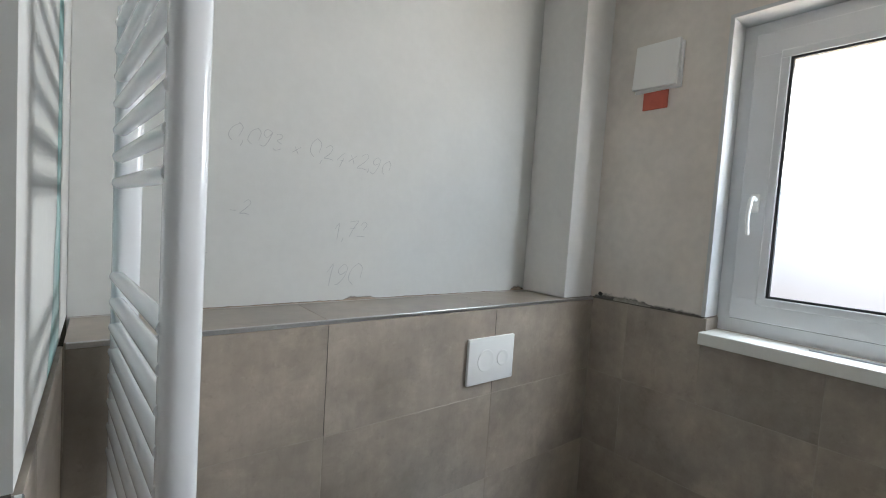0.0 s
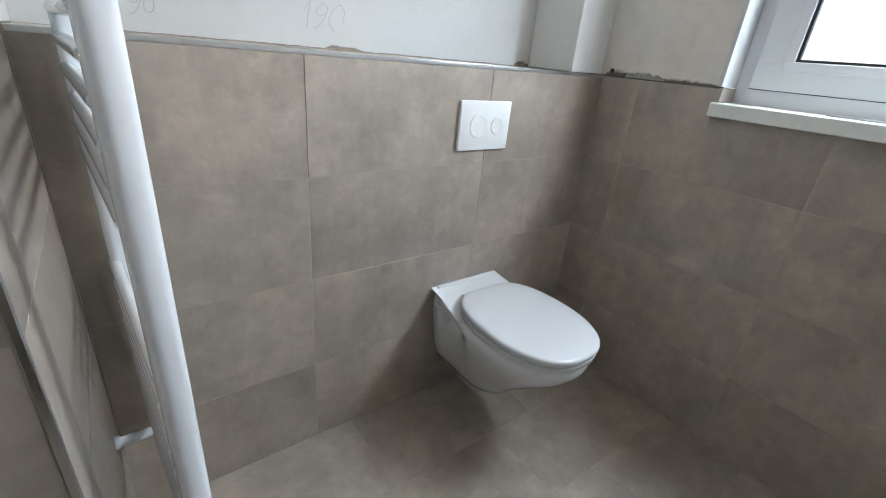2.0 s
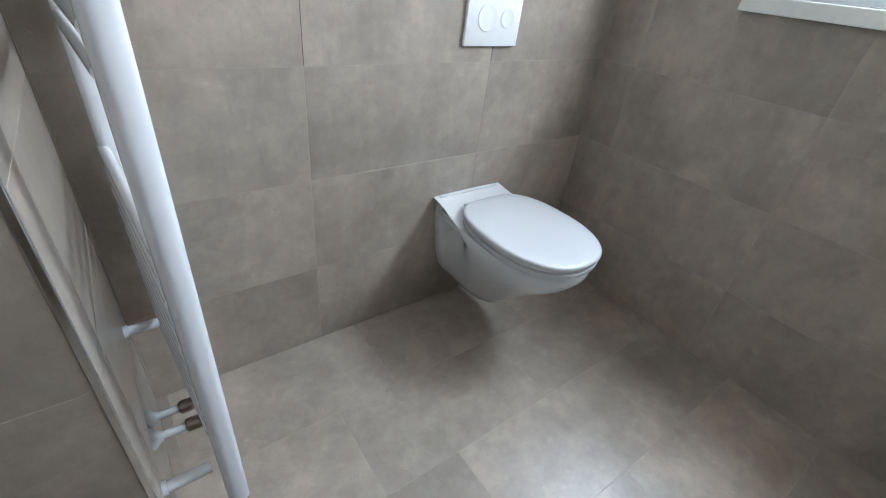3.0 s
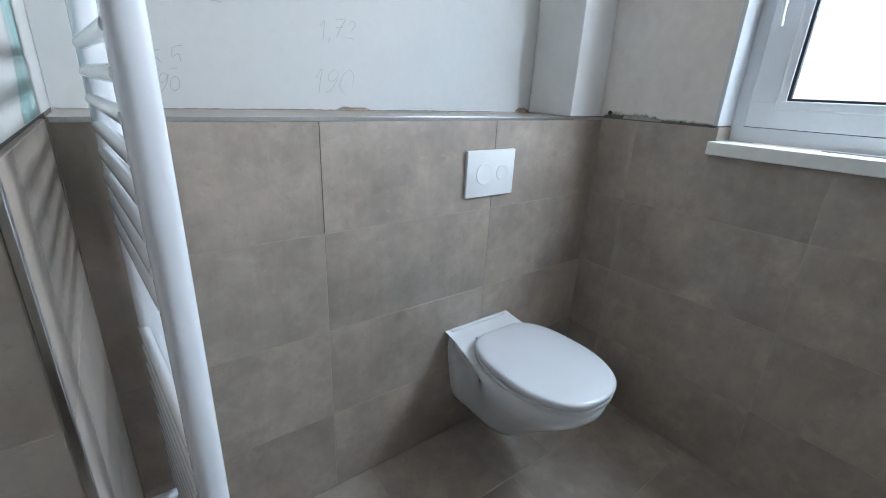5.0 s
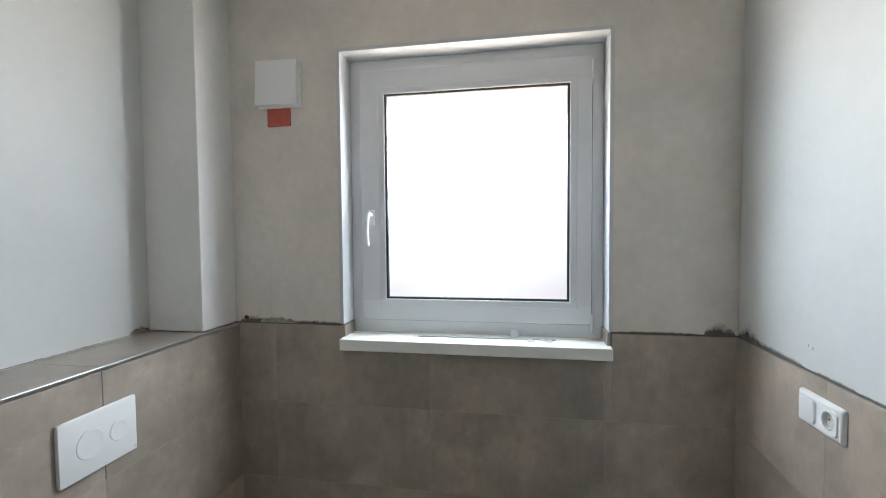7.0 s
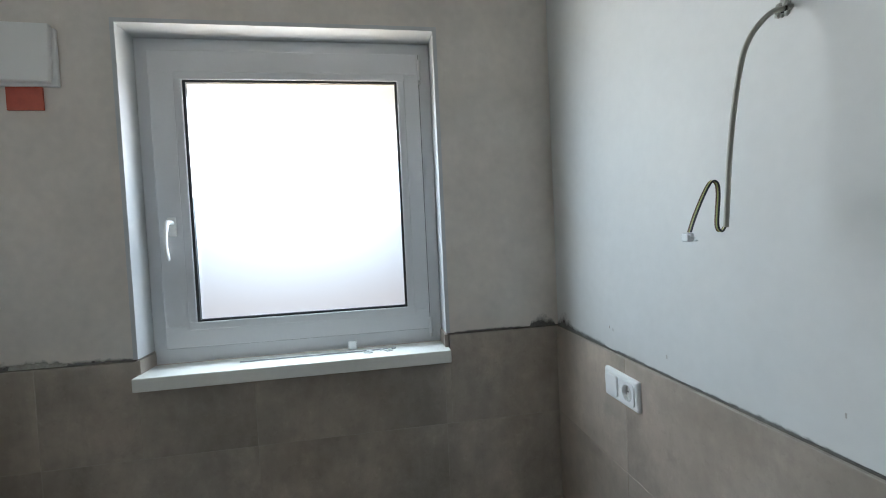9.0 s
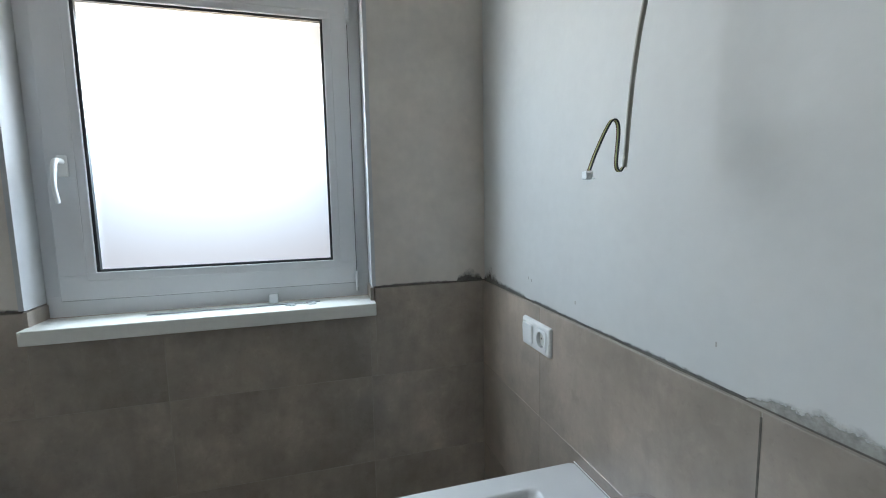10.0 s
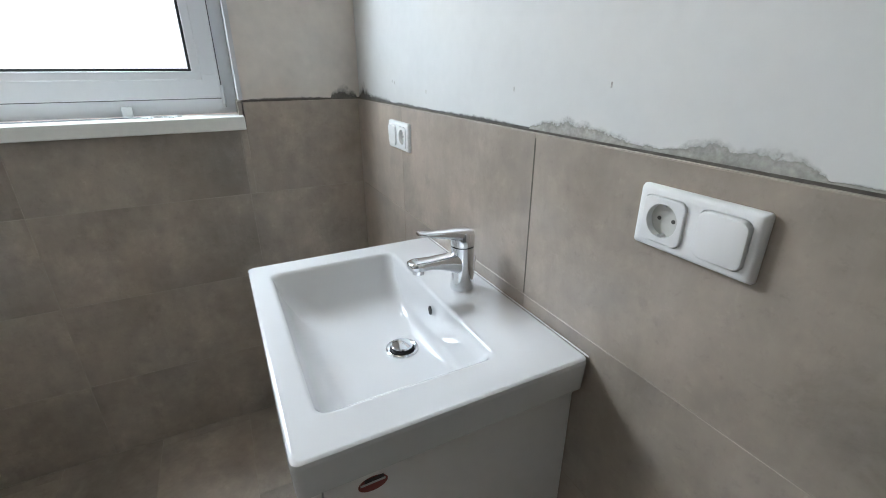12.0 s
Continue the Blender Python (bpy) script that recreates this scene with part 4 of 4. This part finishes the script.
# ---- pencil figures ----
# strokes of each sign in a box one high: lists of points
STROKES = {
    "0": [[(0.35, 0.95), (0.08, 0.70), (0.06, 0.25), (0.30, 0.02), (0.55, 0.30), (0.55, 0.75), (0.30, 0.97)]],
    "1": [[(0.05, 0.60), (0.30, 0.98), (0.26, 0.50), (0.22, 0.0)]],
    "2": [[(0.08, 0.75), (0.28, 0.96), (0.48, 0.80), (0.35, 0.45), (0.05, 0.04), (0.30, 0.08), (0.62, 0.05)]],
    "3": [[(0.08, 0.90), (0.40, 0.93), (0.45, 0.72), (0.20, 0.52), (0.50, 0.38), (0.48, 0.05), (0.20, -0.12), (0.02, 0.0)]],
    "4": [[(0.35, 0.98), (0.18, 0.62), (0.05, 0.38), (0.30, 0.40), (0.58, 0.44)], [(0.45, 0.65), (0.42, 0.30), (0.38, -0.05)]],
    "5": [[(0.12, 0.92), (0.10, 0.55), (0.35, 0.62), (0.50, 0.35), (0.35, 0.05), (0.08, 0.03)], [(0.12, 0.92), (0.32, 0.95), (0.55, 0.98)]],
    "7": [[(0.05, 0.85), (0.30, 0.95), (0.55, 0.92), (0.42, 0.55), (0.25, 0.0)], [(0.15, 0.50), (0.35, 0.50), (0.52, 0.54)]],
    "9": [[(0.48, 0.80), (0.25, 0.95), (0.06, 0.70), (0.22, 0.48), (0.45, 0.62), (0.50, 0.85), (0.46, 0.40), (0.25, -0.02), (0.04, 0.03)]],
    "x": [[(0.10, 0.55), (0.28, 0.35), (0.45, 0.12)], [(0.45, 0.58), (0.28, 0.35), (0.08, 0.15)]],
    ",": [[(0.14, 0.10), (0.13, -0.02), (0.05, -0.18)]],
    "-": [[(0.05, 0.42), (0.25, 0.42), (0.45, 0.44)]],
}
WIDTHS = {" ": 0.26, ",": 0.24, "1": 0.44}


def pencil(text, x, z, size, tilt, shear=0.15):
    """Handwritten figures, each sign a little askew, drawn with thin strokes that leave the wall now and then."""
    bm = bmesh.new()
    at = 0.0
    for ch in text:
        big, lift, lean = scribble.uniform(0.85, 1.2), scribble.uniform(-0.12, 0.12), shear + scribble.uniform(-0.12, 0.18)
        for stroke in STROKES.get(ch, ()):
            pts = [Vector((at + size * big * (px + lean * pz + scribble.uniform(-0.03, 0.03)), 0.0, size * (lift + big * (pz + scribble.uniform(-0.03, 0.03))))) for px, pz in stroke]
            cuts = [0, len(pts)] if len(pts) < 5 or scribble.random() < 0.4 else [0, len(pts) // 2 + 1, len(pts)]
            for i0, i1 in zip(cuts, cuts[1:]):
                if i1 - i0 > 1:
                    tube(pts[i0:i1], [0.00075, 0.0010, 0.0006], 5, bm, 4)
        at += WIDTHS.get(ch, 0.72) * size
    for v in bm.verts:
        v.co.y *= 0.4
    o = new("pencil_writing", mesh_of("pencil_writing", bm, PENCIL))
    o.matrix_world = pose(x, LEDGE_Y - 0.0002, z, 0, tilt, 0)
    o.parent = wall_north
    return tagged(o, "faint pencil figures")


scribble = random.Random(11)
pencil("0,093 x 0,24x2,90", -1.370, 1.642, 0.050, 4)
pencil("1,72", -1.060, 1.398, 0.054, 0)
pencil("190", -1.082, 1.252, 0.062, 2)
pencil("1,55", -1.507, 1.283, 0.048, -5)
pencil("90", -1.473, 1.235, 0.042, -5)
pencil("-2", -1.360, 1.448, 0.040, 2)

# unfilled upright joints in the top row
for m, u, wide, base in ((NORTH, -0.566, 0.0010, prewall), (NORTH, -1.163, 0.0006, prewall), (SOUTH, 1.007, 0.0015, wall_south_base)):
    part("open_joint", turned(box(u - wide, u + wide, -0.0004, 0.004, 0.902, 1.189), m), OPEN_GROUT, base)

# ---- tiles, last ----
tile_meshes = {}


def tile_mesh(w, h):
    key = (round(w, 4), round(h, 4))
    if key not in tile_meshes:
        g, c = 0.0009, 0.0006
        x1, z1 = w - g, h - g
        bm = bmesh.new()
        back = [bm.verts.new((x, 0.0060, z)) for x, z in ((g, g), (x1, g), (x1, z1), (g, z1))]
        mid = [bm.verts.new((x, c, z)) for x, z in ((g, g), (x1, g), (x1, z1), (g, z1))]
        top = [bm.verts.new((x, 0, z)) for x, z in ((g + c, g + c), (x1 - c, g + c), (x1 - c, z1 - c), (g + c, z1 - c))]
        for a, b in ((back, mid), (mid, top)):
            for k in range(4):
                bm.faces.new((a[k], a[(k + 1) % 4], b[(k + 1) % 4], b[k]))
        bm.faces.new(top)
        tile_meshes[key] = mesh_of("tile", bm, TILE)
    return tile_meshes[key]


uneven = random.Random(8)


def tile(m, u0, u1, v0, v1, parent):
    ob = new("tile", tile_mesh(u1 - u0, v1 - v0))
    ob.matrix_world = m @ Matrix.Translation((u0, uneven.uniform(-0.0002, 0.0002), v0))
    ob.parent = parent
    return ob


def tiled(m, u0, u1, joints, parent, rows=((0, 0.3), (0.3, 0.6), (0.6, 0.9), (0.9, 1.197)), cut=None):
    cuts = [u0] + [j for j in sorted(joints) if u0 + 0.01 < j < u1 - 0.01] + [u1]
    for v0, v1 in rows:
        for a, b in zip(cuts, cuts[1:]):
            if cut and v1 > 1.0:
                for p in cut(a, b, v0, v1):
                    tile(m, *p, parent)
            else:
                tile(m, a, b, v0, v1, parent)


def round_sill(a, b, v0, v1):
    """The top row is cut round the window sill."""
    s0, s1, zb = -WY1 - 0.004, -WY0 + 0.009, 1.1155
    out = []
    if b <= s0 or a >= s1:
        return [(a, b, v0, v1)]
    lo, hi = max(a, s0), min(b, s1)
    if a < s0:
        out.append((a, s0, v0, v1))
    out.append((lo, hi, v0, zb))
    if b > s1:
        out.append((s1, b, v0, v1))
    return out


tiled(NORTH, WEST_X, 0.0, (-1.163, -0.566), prewall, rows=((0, 0.3), (0.3, 0.6), (0.6, 0.9), (0.9, 1.1905)))
tiled(EAST, 0.0, -SOUTH_Y, (0.152, 0.751, 1.351), wall_east_base, cut=round_sill)
tiled(SOUTH, 0.0, -BACK_X, (0.411, 1.007, 1.607, 2.207), wall_south_base)
tiled(WEST, STUB_Y + 0.009, 0.0, (-0.40,), wall_west_base)
tiled(STUB, BACK_X, WEST_X - 0.009, (-2.272,), wall_west_base)
# ledge and reveal cheeks
LEDGE = pose(0, 0.009, TILE_TOP, -90)
for a, b in ((WEST_X, -1.163), (-1.163, -0.566), (-0.566, 0.0)):
    tile(LEDGE, a, b, 0.0, LEDGE_Y - 0.011, prewall)
for y, m in ((WY1 - 0.006, pose(0, WY1 - 0.006, 0, 0, 0, 0)), (WY0 + 0.006, pose(0.127, WY0 + 0.006, 0, 0, 0, 180))):
    part("cheek_tile", box(0.0, FX - 0.001, min(y, y + (0.012 if y > -0.9 else -0.012)), max(y, y + (0.012 if y > -0.9 else -0.012)), 1.1575, 1.1995, 0.001), TILE, wall_east_base)
# floor
FROWS = ((0.0, -0.310, -1.04), (-0.310, -0.600, -1.240), (-0.600, -0.900, -1.013), (-0.900, -1.200, -1.240), (-1.200, -1.500, -1.013), (-1.500, SOUTH_Y, -1.240))
for y1, y0, j in FROWS:
    west = WEST_X if y1 > STUB_Y + 0.05 else BACK_X
    cuts = sorted({west, 0.0} | {j + 0.6 * k for k in range(-4, 4) if west + 0.02 < j + 0.6 * k < -0.02})
    for a, b in zip(cuts, cuts[1:]):
        tile(FLOOR, a, b, y0, y1, floor)
